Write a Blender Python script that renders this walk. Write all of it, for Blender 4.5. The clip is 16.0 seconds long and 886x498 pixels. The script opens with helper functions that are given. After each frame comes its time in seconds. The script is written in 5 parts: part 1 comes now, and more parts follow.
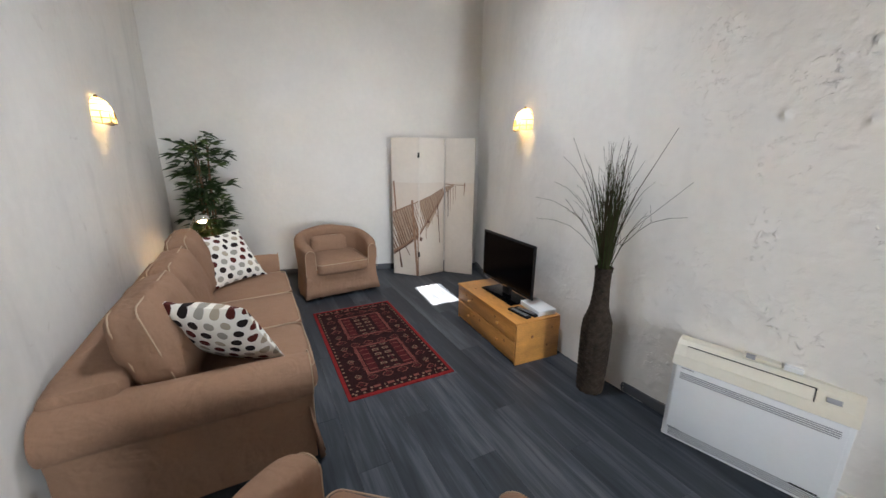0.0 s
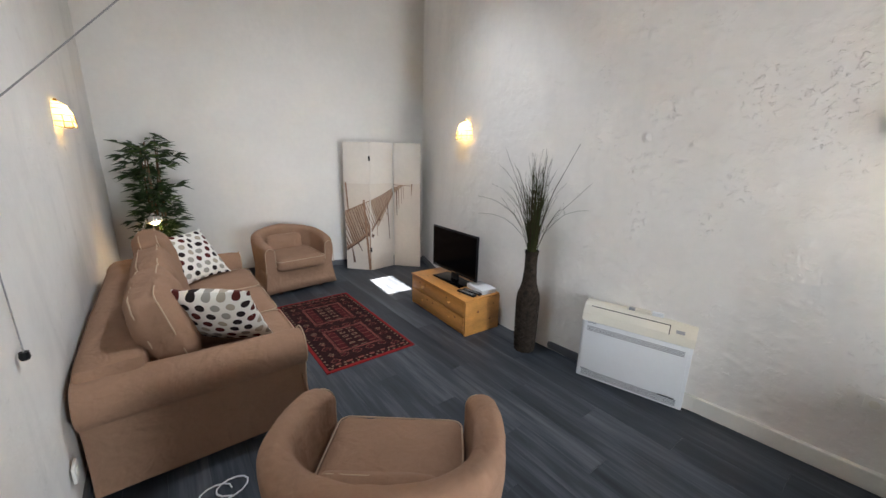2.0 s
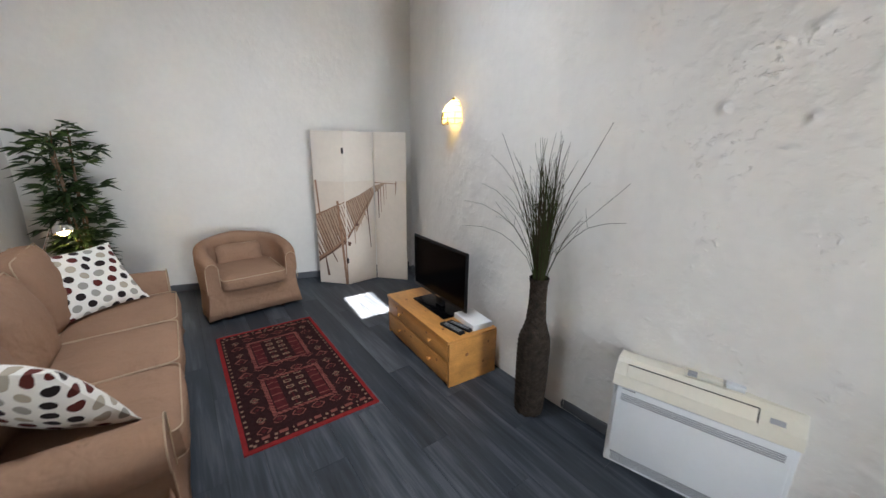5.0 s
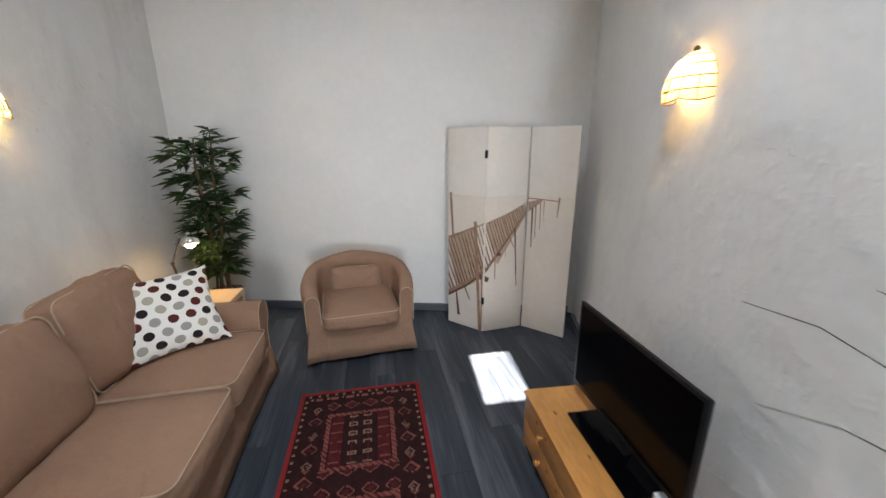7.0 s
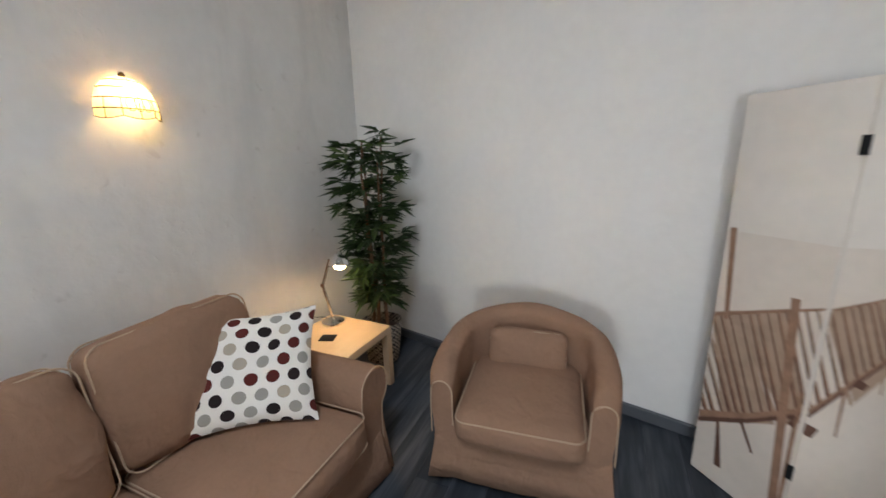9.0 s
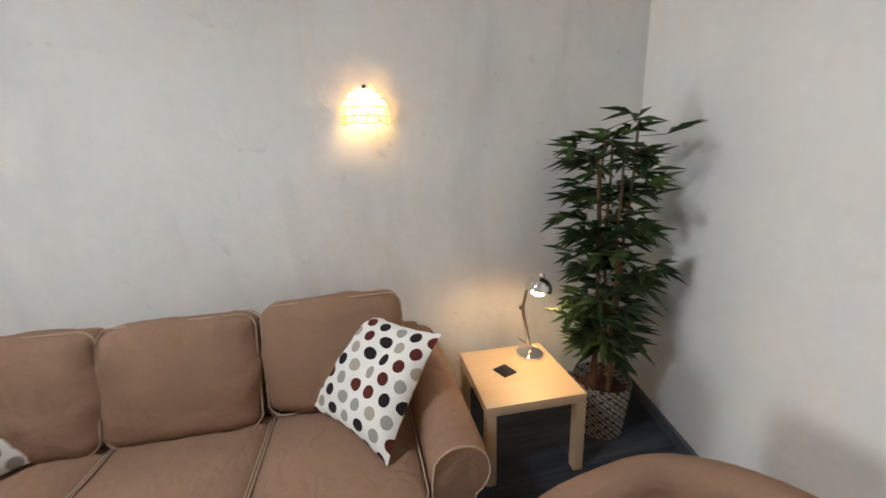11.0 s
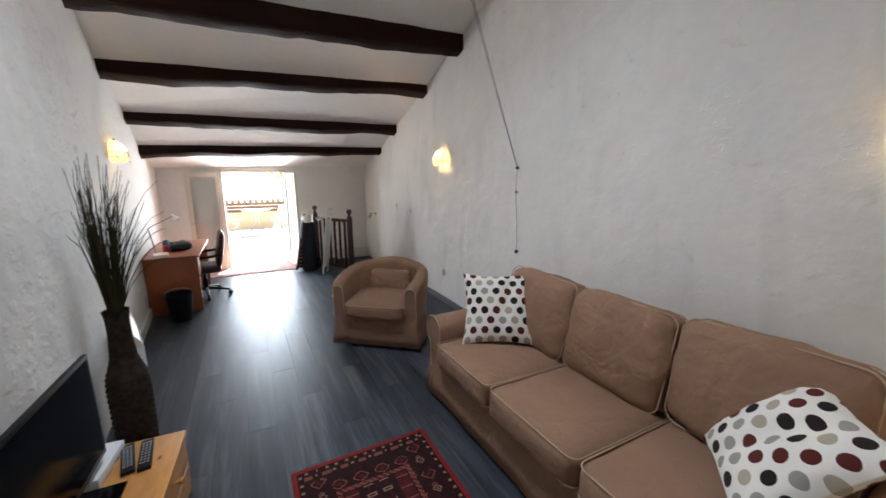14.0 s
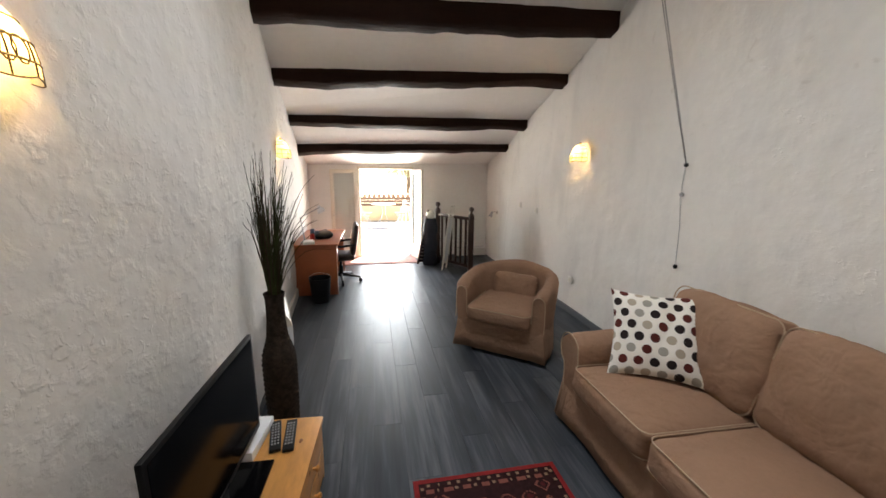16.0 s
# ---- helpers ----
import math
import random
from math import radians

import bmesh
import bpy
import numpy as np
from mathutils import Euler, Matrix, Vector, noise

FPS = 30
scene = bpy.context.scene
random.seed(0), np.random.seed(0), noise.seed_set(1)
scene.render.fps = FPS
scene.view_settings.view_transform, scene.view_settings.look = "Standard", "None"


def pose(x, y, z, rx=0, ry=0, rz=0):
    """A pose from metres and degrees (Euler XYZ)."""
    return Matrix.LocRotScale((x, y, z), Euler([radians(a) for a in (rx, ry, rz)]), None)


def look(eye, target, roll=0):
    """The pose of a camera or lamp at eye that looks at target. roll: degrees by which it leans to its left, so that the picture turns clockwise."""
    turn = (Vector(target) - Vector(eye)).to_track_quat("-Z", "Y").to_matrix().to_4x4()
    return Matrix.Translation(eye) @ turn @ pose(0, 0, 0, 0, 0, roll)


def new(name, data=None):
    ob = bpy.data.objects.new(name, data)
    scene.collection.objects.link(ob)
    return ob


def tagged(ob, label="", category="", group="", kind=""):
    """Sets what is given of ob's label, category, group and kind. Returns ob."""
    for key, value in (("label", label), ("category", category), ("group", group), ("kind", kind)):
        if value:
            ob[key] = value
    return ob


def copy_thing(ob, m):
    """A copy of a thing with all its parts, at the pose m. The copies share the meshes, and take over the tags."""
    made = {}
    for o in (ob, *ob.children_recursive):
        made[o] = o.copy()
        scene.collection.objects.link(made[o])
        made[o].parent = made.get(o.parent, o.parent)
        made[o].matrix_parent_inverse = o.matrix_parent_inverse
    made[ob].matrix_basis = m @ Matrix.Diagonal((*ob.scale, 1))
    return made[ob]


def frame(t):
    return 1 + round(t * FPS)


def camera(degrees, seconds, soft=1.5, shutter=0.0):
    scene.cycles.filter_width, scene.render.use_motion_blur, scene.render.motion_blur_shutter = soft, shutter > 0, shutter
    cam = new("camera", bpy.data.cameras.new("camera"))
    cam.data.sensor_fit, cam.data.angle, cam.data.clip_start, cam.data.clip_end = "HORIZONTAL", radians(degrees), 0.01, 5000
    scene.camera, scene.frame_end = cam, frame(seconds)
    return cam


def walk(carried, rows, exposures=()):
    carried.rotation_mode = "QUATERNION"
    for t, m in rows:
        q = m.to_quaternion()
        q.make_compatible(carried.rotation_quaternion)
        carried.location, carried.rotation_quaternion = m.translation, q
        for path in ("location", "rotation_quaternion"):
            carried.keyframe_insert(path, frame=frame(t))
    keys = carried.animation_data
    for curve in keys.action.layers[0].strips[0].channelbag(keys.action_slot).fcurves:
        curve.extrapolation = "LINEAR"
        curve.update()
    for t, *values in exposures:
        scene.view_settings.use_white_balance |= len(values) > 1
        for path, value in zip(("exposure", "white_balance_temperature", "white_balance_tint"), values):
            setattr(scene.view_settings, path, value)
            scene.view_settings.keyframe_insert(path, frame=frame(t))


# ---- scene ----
cam = camera(100.6, 16.0, shutter=0.4)
PATH = [
    (0, (0.885, 1.476, 1.614), (1.779, 3.193, 1.11), 0.6),
    (0.5, (0.73, 1.374, 1.687), (1.716, 3.038, 1.176), 0.6),
    (1, (0.595, 1.205, 1.711), (1.66, 2.819, 1.203), 0.6),
    (1.5, (0.528, 1.111, 1.696), (1.65, 2.688, 1.19), 0.8),
    (2, (0.486, 1.125, 1.669), (1.665, 2.661, 1.168), 1.3),
    (2.5, (0.486, 1.137, 1.672), (1.692, 2.651, 1.169), 1.1),
    (3, (0.517, 1.148, 1.669), (1.737, 2.649, 1.162), 0.9),
    (3.2, (0.564, 1.177, 1.678), (1.784, 2.673, 1.154), 0.8),
    (5.3, (1.361, 1.838, 1.626), (2.441, 3.437, 1.098), 0.9),
    (5.5, (1.456, 1.933, 1.627), (2.468, 3.574, 1.095), 0.7),
    (6, (1.67, 2.206, 1.646), (2.436, 3.975, 1.115), 0.5),
    (6.5, (1.784, 2.504, 1.631), (2.28, 4.367, 1.097), 0.2),
    (7, (1.869, 2.859, 1.652), (2.223, 4.752, 1.113), -0.2),
    (7.5, (1.967, 3.213, 1.626), (2.125, 5.138, 1.107), -0.8),
    (8, (2.0, 3.534, 1.611), (1.849, 5.463, 1.102), -1.1),
    (8.5, (2.004, 3.872, 1.61), (1.534, 5.75, 1.106), -1.6),
    (9, (2.008, 4.125, 1.578), (1.23, 5.906, 1.107), -1.6),
    (9.2, (2.007, 4.223, 1.59), (1.083, 5.933, 1.118), -1.5),
    (11.3, (2.119, 5.266, 1.589), (0.175, 5.411, 1.144), -1.8),
    (11.5, (2.106, 5.329, 1.59), (0.155, 5.295, 1.153), -1.7),
    (12, (2.036, 5.441, 1.632), (0.135, 5.016, 1.177), -1.6),
    (12.5, (2.08, 5.508, 1.624), (0.379, 4.542, 1.208), -1.3),
    (13, (2.146, 5.55, 1.621), (0.775, 4.15, 1.224), -0.8),
    (13.5, (2.195, 5.58, 1.627), (1.077, 3.967, 1.239), -0.2),
    (14, (2.198, 5.582, 1.623), (1.273, 3.851, 1.237), -0.1),
    (14.5, (2.206, 5.573, 1.616), (1.433, 3.769, 1.23), 0.0),
    (15, (2.236, 5.539, 1.62), (1.604, 3.681, 1.231), 0.2),
    (15.5, (2.267, 5.426, 1.62), (1.786, 3.526, 1.224), 0.4),
    (16, (2.286, 5.305, 1.613), (1.916, 3.38, 1.216), 0.6),
]
walk(cam, [(t, look(eye, target, roll)) for t, eye, target, roll in PATH],
     exposures=[(0, 4.05, 6980, 14.1), (3, 4.02, 6980, 14.6), (5.5, 4.04, 6830, 13.1), (6.5, 3.98, 6830, 13.1), (8, 4.02, 6730, 13.4), (9, 3.77, 6860, 13.6), (12, 4.15, 7060, 14.1), (12.8, 3.76, 6690, 13.6), (13.5, 3.5, 6640, 13.1), (14, 3.68, 6790, 13.8), (15, 3.85, 7040, 13.8), (16, 3.76, 7670, 15.5)])

DOOR_W, ROOF_W, SCONCE_W, TABLE_W = 6.4, 3.0, 0.027, 0.26

# ---- light ----
world = bpy.data.worlds.new("sky")
scene.world = world
world.use_nodes = True
wn = world.node_tree
sky = wn.nodes.new("ShaderNodeTexSky")
sky.sky_type = "NISHITA"
sky.sun_disc = False
sky.sun_elevation = radians(61.8)
sky.sun_rotation = radians(204)
wn.links.new(sky.outputs[0], wn.nodes["Background"].inputs[0])
wn.nodes["Background"].inputs[1].default_value = 0.05

sun = new("sun", bpy.data.lights.new("sun", "SUN"))
sun.data.energy, sun.data.angle, sun.data.color = 5.0, radians(0.5), (1, 0.95, 0.88)
SUN_DIR = Vector((0.22, 0.488, -1.0)).normalized()
sun.matrix_world = look((0, -20, 40), Vector((0, -20, 40)) + SUN_DIR)


def area(name, m, w, h, watts, colour, spread=180):
    lamp = new(name, bpy.data.lights.new(name, "AREA"))
    lamp.data.shape, lamp.data.size, lamp.data.size_y, lamp.data.energy, lamp.data.color = "RECTANGLE", w, h, watts, colour
    lamp.matrix_world = m
    lamp.data.spread = radians(spread)
    return lamp


# daylight of the sky in the terrace door and in the roof light
area("door_daylight", look((2.02, -2.2, 0.9), (2.02, 3.0, 1.25)), 0.98, 1.6, DOOR_W, (0.73, 0.87, 1.0), 140)
area("roof_daylight", look((1.9, 3.34, 3.75), (1.3, 4.6, 0.0)), 0.33, 0.5, ROOF_W, (0.76, 0.87, 1.0), 128)

# ---- materials ----
MATS = {}


def material(name, colour, rough=0.6, metal=0.0, spec=0.5, vary=0.08, scale=6.0, bump=0.0, bump_scale=60.0, coords="Object", emit=None, random_tint=0.0, stretch=(1, 1, 1)):
    """A surface with large stains, fine grain and relief."""
    m = bpy.data.materials.new(name)
    m.use_nodes = True
    nt = m.node_tree
    b = nt.nodes["Principled BSDF"]
    b.inputs["Roughness"].default_value = rough
    b.inputs["Metallic"].default_value = metal
    b.inputs["Specular IOR Level"].default_value = spec
    tc = nt.nodes.new("ShaderNodeTexCoord")
    mp = nt.nodes.new("ShaderNodeMapping")
    mp.inputs["Scale"].default_value = stretch
    nt.links.new(tc.outputs[coords], mp.inputs[0])
    n1 = nt.nodes.new("ShaderNodeTexNoise")
    n1.inputs["Scale"].default_value = scale
    n1.inputs["Detail"].default_value = 6
    nt.links.new(mp.outputs[0], n1.inputs[0])
    n2 = nt.nodes.new("ShaderNodeTexNoise")
    n2.inputs["Scale"].default_value = scale * 11
    n2.inputs["Detail"].default_value = 4
    nt.links.new(mp.outputs[0], n2.inputs[0])
    add = nt.nodes.new("ShaderNodeMath")
    add.operation = "MULTIPLY_ADD"
    nt.links.new(n2.outputs[0], add.inputs[0])
    add.inputs[1].default_value = 0.5
    nt.links.new(n1.outputs[0], add.inputs[2])
    ramp = nt.nodes.new("ShaderNodeMapRange")
    ramp.inputs[1].default_value, ramp.inputs[2].default_value = 0.45, 1.05
    ramp.inputs[3].default_value, ramp.inputs[4].default_value = 1 - vary, 1 + vary
    nt.links.new(add.outputs[0], ramp.inputs[0])
    value = ramp.outputs[0]
    if random_tint:
        info = nt.nodes.new("ShaderNodeObjectInfo")
        rr = nt.nodes.new("ShaderNodeMapRange")
        rr.inputs[3].default_value, rr.inputs[4].default_value = 1 - random_tint, 1 + random_tint
        nt.links.new(info.outputs["Random"], rr.inputs[0])
        mul = nt.nodes.new("ShaderNodeMath")
        mul.operation = "MULTIPLY"
        nt.links.new(value, mul.inputs[0])
        nt.links.new(rr.outputs[0], mul.inputs[1])
        value = mul.outputs[0]
    mix = nt.nodes.new("ShaderNodeVectorMath")
    mix.operation = "SCALE"
    mix.inputs[0].default_value = colour
    nt.links.new(value, mix.inputs["Scale"])
    nt.links.new(mix.outputs[0], b.inputs["Base Color"])
    if bump:
        n3 = nt.nodes.new("ShaderNodeTexNoise")
        n3.inputs["Scale"].default_value = bump_scale
        n3.inputs["Detail"].default_value = 5
        nt.links.new(mp.outputs[0], n3.inputs[0])
        bp = nt.nodes.new("ShaderNodeBump")
        bp.inputs["Strength"].default_value = bump
        bp.inputs["Distance"].default_value = 0.01
        nt.links.new(n3.outputs[0], bp.inputs["Height"])
        nt.links.new(bp.outputs[0], b.inputs["Normal"])
    if emit:
        b.inputs["Emission Color"].default_value = (*emit[0], 1)
        b.inputs["Emission Strength"].default_value = emit[1]
    MATS[name] = m
    return m


def plaster(name, colour, fine, coarse, scale):
    """Limewashed plaster: soft lumps, small pits and faint grey stains."""
    m = material(name, colour, rough=0.85, spec=0.25, vary=0.05, scale=1.6)
    nt = m.node_tree
    b = nt.nodes["Principled BSDF"]
    tc = nt.nodes.new("ShaderNodeTexCoord")
    n = nt.nodes.new("ShaderNodeTexNoise")
    n.inputs["Scale"].default_value, n.inputs["Detail"].default_value = scale, 5
    v = nt.nodes.new("ShaderNodeTexNoise")
    v.inputs["Scale"].default_value, v.inputs["Detail"].default_value, v.inputs["Distortion"].default_value = scale * 2.6, 4, 0.15
    pits = nt.nodes.new("ShaderNodeMapRange")
    pits.inputs[1].default_value, pits.inputs[2].default_value = 0.5, 0.8
    for node in (n, v):
        nt.links.new(tc.outputs["Object"], node.inputs[0])
    nt.links.new(v.outputs[0], pits.inputs[0])
    b1 = nt.nodes.new("ShaderNodeBump")
    b1.inputs["Strength"].default_value, b1.inputs["Distance"].default_value = coarse, 0.02
    nt.links.new(n.outputs[0], b1.inputs["Height"])
    b2 = nt.nodes.new("ShaderNodeBump")
    b2.inputs["Strength"].default_value, b2.inputs["Distance"].default_value = fine, 0.008
    nt.links.new(pits.outputs[0], b2.inputs["Height"])
    nt.links.new(b1.outputs[0], b2.inputs["Normal"])
    nt.links.new(b2.outputs[0], b.inputs["Normal"])
    return m


def chips(m, depth, near=None):
    """Sparse crumbs, chips and trowel ridges of a rough coat, in clusters; near: the stretch of y over which the coat turns smooth."""
    nt = m.node_tree
    b = nt.nodes["Principled BSDF"]
    tc = nt.nodes.new("ShaderNodeTexCoord")

    def layer(scale, detail, lo, hi, distortion=0.0):
        n = nt.nodes.new("ShaderNodeTexNoise")
        n.inputs["Scale"].default_value, n.inputs["Detail"].default_value, n.inputs["Distortion"].default_value = scale, detail, distortion
        nt.links.new(tc.outputs["Object"], n.inputs[0])
        r = nt.nodes.new("ShaderNodeMapRange")
        r.inputs[1].default_value, r.inputs[2].default_value = lo, hi
        nt.links.new(n.outputs[0], r.inputs[0])
        return r.outputs[0]

    def times(a, c):
        n = nt.nodes.new("ShaderNodeMath")
        n.operation = "MULTIPLY"
        nt.links.new(a, n.inputs[0])
        nt.links.new(c, n.inputs[1])
        return n.outputs[0]

    height = times(layer(34, 3, 0.58, 0.7, 0.6), layer(3.2, 3, 0.5, 0.64))
    if near:
        sep = nt.nodes.new("ShaderNodeSeparateXYZ")
        nt.links.new(tc.outputs["Object"], sep.inputs[0])
        r = nt.nodes.new("ShaderNodeMapRange")
        r.inputs[1].default_value, r.inputs[2].default_value, r.inputs[3].default_value, r.inputs[4].default_value = near[0], near[1], 1.0, 0.3
        nt.links.new(sep.outputs[1], r.inputs[0])
        height = times(height, r.outputs[0])
    bp = nt.nodes.new("ShaderNodeBump")
    bp.inputs["Strength"].default_value, bp.inputs["Distance"].default_value = 1.0, depth
    nt.links.new(height, bp.inputs["Height"])
    nt.links.new(b.inputs["Normal"].links[0].from_socket, bp.inputs["Normal"])
    nt.links.new(bp.outputs[0], b.inputs["Normal"])


PLASTER = plaster("white_plaster", (0.79, 0.765, 0.725), 0.12, 0.25, 7)
ROUGH_PLASTER = plaster("rough_white_plaster", (0.79, 0.768, 0.735), 0.38, 0.48, 6)
OLD_PLASTER = plaster("stained_white_plaster", (0.77, 0.75, 0.715), 0.13, 0.32, 7)


def stain(m, amount):
    """Faint grey damp streaks that run down the wall."""
    nt = m.node_tree
    b = nt.nodes["Principled BSDF"]
    old = b.inputs["Base Color"].links[0].from_socket
    tc = nt.nodes.new("ShaderNodeTexCoord")
    mp = nt.nodes.new("ShaderNodeMapping")
    mp.inputs["Scale"].default_value = (1.0, 2.6, 0.7)
    n = nt.nodes.new("ShaderNodeTexNoise")
    n.inputs["Scale"].default_value, n.inputs["Detail"].default_value, n.inputs["Distortion"].default_value = 1.3, 8, 0.6
    mr = nt.nodes.new("ShaderNodeMapRange")
    mr.inputs[1].default_value, mr.inputs[2].default_value, mr.inputs[3].default_value, mr.inputs[4].default_value = 0.52, 0.72, 1.0, 1.0 - amount
    sc = nt.nodes.new("ShaderNodeVectorMath")
    sc.operation = "SCALE"
    nt.links.new(tc.outputs["Object"], mp.inputs[0])
    nt.links.new(mp.outputs[0], n.inputs[0])
    nt.links.new(n.outputs[0], mr.inputs[0])
    nt.links.new(old, sc.inputs[0])
    nt.links.new(mr.outputs[0], sc.inputs["Scale"])
    nt.links.new(sc.outputs[0], b.inputs["Base Color"])


def scuffs(m, amount):
    """Small worn grey-brown marks, far apart."""
    nt = m.node_tree
    b = nt.nodes["Principled BSDF"]
    old = b.inputs["Base Color"].links[0].from_socket
    tc = nt.nodes.new("ShaderNodeTexCoord")
    n = nt.nodes.new("ShaderNodeTexNoise")
    n.inputs["Scale"].default_value, n.inputs["Detail"].default_value, n.inputs["Distortion"].default_value = 9.0, 6, 0.8
    mr = nt.nodes.new("ShaderNodeMapRange")
    mr.inputs[1].default_value, mr.inputs[2].default_value, mr.inputs[4].default_value = 0.66, 0.74, amount
    mix = nt.nodes.new("ShaderNodeMix")
    mix.data_type = "RGBA"
    mix.inputs["B"].default_value = (0.36, 0.31, 0.26, 1)
    nt.links.new(tc.outputs["Object"], n.inputs[0])
    nt.links.new(n.outputs[0], mr.inputs[0])
    nt.links.new(mr.outputs[0], mix.inputs["Factor"])
    nt.links.new(old, mix.inputs["A"])
    nt.links.new(mix.outputs["Result"], b.inputs["Base Color"])


stain(OLD_PLASTER, 0.1)
stain(ROUGH_PLASTER, 0.05)
scuffs(OLD_PLASTER, 0.22)
scuffs(ROUGH_PLASTER, 0.1)
chips(OLD_PLASTER, 0.0014)
chips(ROUGH_PLASTER, 0.0055, (2.2, 3.4))
CEIL = plaster("ceiling_plaster", (0.8, 0.78, 0.75), 0.05, 0.15, 5)
BEAM = material("dark_beam_wood", (0.021, 0.0078, 0.0045), 0.7, spec=0.12, vary=0.35, scale=5, bump=0.6, bump_scale=25, stretch=(0.2, 1, 1))


def plank_material():
    """Grey wood-look vinyl: long pale and dark streaks, different on each plank."""
    m = bpy.data.materials.new("grey_vinyl_plank")
    m.use_nodes = True
    nt = m.node_tree
    b = nt.nodes["Principled BSDF"]
    b.inputs["Specular IOR Level"].default_value = 0.3
    tc = nt.nodes.new("ShaderNodeTexCoord")
    info = nt.nodes.new("ShaderNodeObjectInfo")
    shift = nt.nodes.new("ShaderNodeVectorMath")
    shift.operation = "MULTIPLY_ADD"
    shift.inputs[1].default_value = (37.0, 91.0, 53.0)
    nt.links.new(info.outputs["Random"], shift.inputs[0])
    nt.links.new(tc.outputs["Object"], shift.inputs[2])
    layers = []
    for stretch, detail, rough in (((9, 0.9, 1), 3, 0.55), ((46, 2.2, 1), 5, 0.65)):
        mp = nt.nodes.new("ShaderNodeMapping")
        mp.inputs["Scale"].default_value = stretch
        n = nt.nodes.new("ShaderNodeTexNoise")
        n.inputs["Scale"].default_value, n.inputs["Detail"].default_value, n.inputs["Roughness"].default_value, n.inputs["Distortion"].default_value = 1.0, detail, rough, 0.5
        nt.links.new(shift.outputs[0], mp.inputs[0])
        nt.links.new(mp.outputs[0], n.inputs[0])
        layers.append(n.outputs[0])
    both = nt.nodes.new("ShaderNodeMix")
    both.inputs["Factor"].default_value = 0.42
    nt.links.new(layers[0], both.inputs["A"])
    nt.links.new(layers[1], both.inputs["B"])
    tint = nt.nodes.new("ShaderNodeMath")
    tint.operation = "MULTIPLY_ADD"
    tint.inputs[1].default_value = 0.13
    nt.links.new(info.outputs["Random"], tint.inputs[0])
    nt.links.new(both.outputs[0], tint.inputs[2])
    ramp = nt.nodes.new("ShaderNodeValToRGB")
    e = ramp.color_ramp.elements
    e[0].position, e[0].color = 0.36, (0.013, 0.0165, 0.022, 1)
    e[1].position, e[1].color = 0.82, (0.12, 0.13, 0.148, 1)
    k = e.new(0.56)
    k.color = (0.034, 0.041, 0.051, 1)
    nt.links.new(tint.outputs[0], ramp.inputs[0])
    nt.links.new(ramp.outputs[0], b.inputs["Base Color"])
    gloss = nt.nodes.new("ShaderNodeMapRange")
    gloss.inputs[1].default_value, gloss.inputs[2].default_value, gloss.inputs[3].default_value, gloss.inputs[4].default_value = 0.3, 0.7, 0.36, 0.5
    nt.links.new(layers[1], gloss.inputs[0])
    nt.links.new(gloss.outputs[0], b.inputs["Roughness"])
    bp = nt.nodes.new("ShaderNodeBump")
    bp.inputs["Strength"].default_value, bp.inputs["Distance"].default_value = 0.12, 0.004
    nt.links.new(layers[1], bp.inputs["Height"])
    nt.links.new(bp.outputs[0], b.inputs["Normal"])
    return m


PLANK = plank_material()
JOINT = material("floor_joint", (0.02, 0.02, 0.022), 0.8)
BASEBOARD = material("grey_baseboard", (0.085, 0.09, 0.1), 0.5, vary=0.1, scale=4)
WHITE_PAINT = material("white_painted_wood", (0.75, 0.73, 0.68), 0.45, vary=0.05, scale=5, bump=0.05)
FABRIC = material("beige_cotton_canvas", (0.305, 0.179, 0.117), 0.9, spec=0.2, vary=0.09, scale=5, bump=0.35, bump_scale=350)


def folds(m, scale, depth):
    """Soft creases of a loose cover, under the weave."""
    nt = m.node_tree
    weave = [n for n in nt.nodes if n.type == "BUMP"][0]
    tc = nt.nodes.new("ShaderNodeTexCoord")
    n = nt.nodes.new("ShaderNodeTexNoise")
    n.inputs["Scale"].default_value, n.inputs["Detail"].default_value, n.inputs["Distortion"].default_value = scale, 2, 1.4
    bp = nt.nodes.new("ShaderNodeBump")
    bp.inputs["Strength"].default_value, bp.inputs["Distance"].default_value = 0.5, depth
    nt.links.new(tc.outputs["Object"], n.inputs[0])
    nt.links.new(n.outputs[0], bp.inputs["Height"])
    if weave.inputs["Normal"].is_linked:
        nt.links.new(weave.inputs["Normal"].links[0].from_socket, bp.inputs["Normal"])
    nt.links.new(bp.outputs[0], weave.inputs["Normal"])


folds(FABRIC, 5.5, 0.03)
folds(FABRIC, 13, 0.012)
PIPING = material("pale_beige_piping", (0.47, 0.34, 0.235), 0.85, spec=0.2, vary=0.06, scale=20)
PINE = material("varnished_pine", (0.56, 0.255, 0.07), 0.32, vary=0.32, scale=5, bump=0.05, bump_scale=30, stretch=(1, 0.25, 2.2))
KNOT = material("pine_knot", (0.25, 0.09, 0.03), 0.4, vary=0.2, scale=60)
BLACK_PLASTIC = material("black_plastic", (0.009, 0.009, 0.01), 0.45, spec=0.2, vary=0.1, scale=10)
SCREEN_GLASS = material("black_display", (0.002, 0.002, 0.0025), 0.14, spec=0.1, vary=0.02)
WHITE_PLASTIC = material("white_plastic", (0.74, 0.76, 0.78), 0.38, vary=0.03, scale=4)
CREAM_PLASTIC = material("yellowed_cream_plastic", (0.7, 0.67, 0.58), 0.42, vary=0.05, scale=5)
GREY_SLOT = material("grey_grille", (0.3, 0.31, 0.33), 0.6)
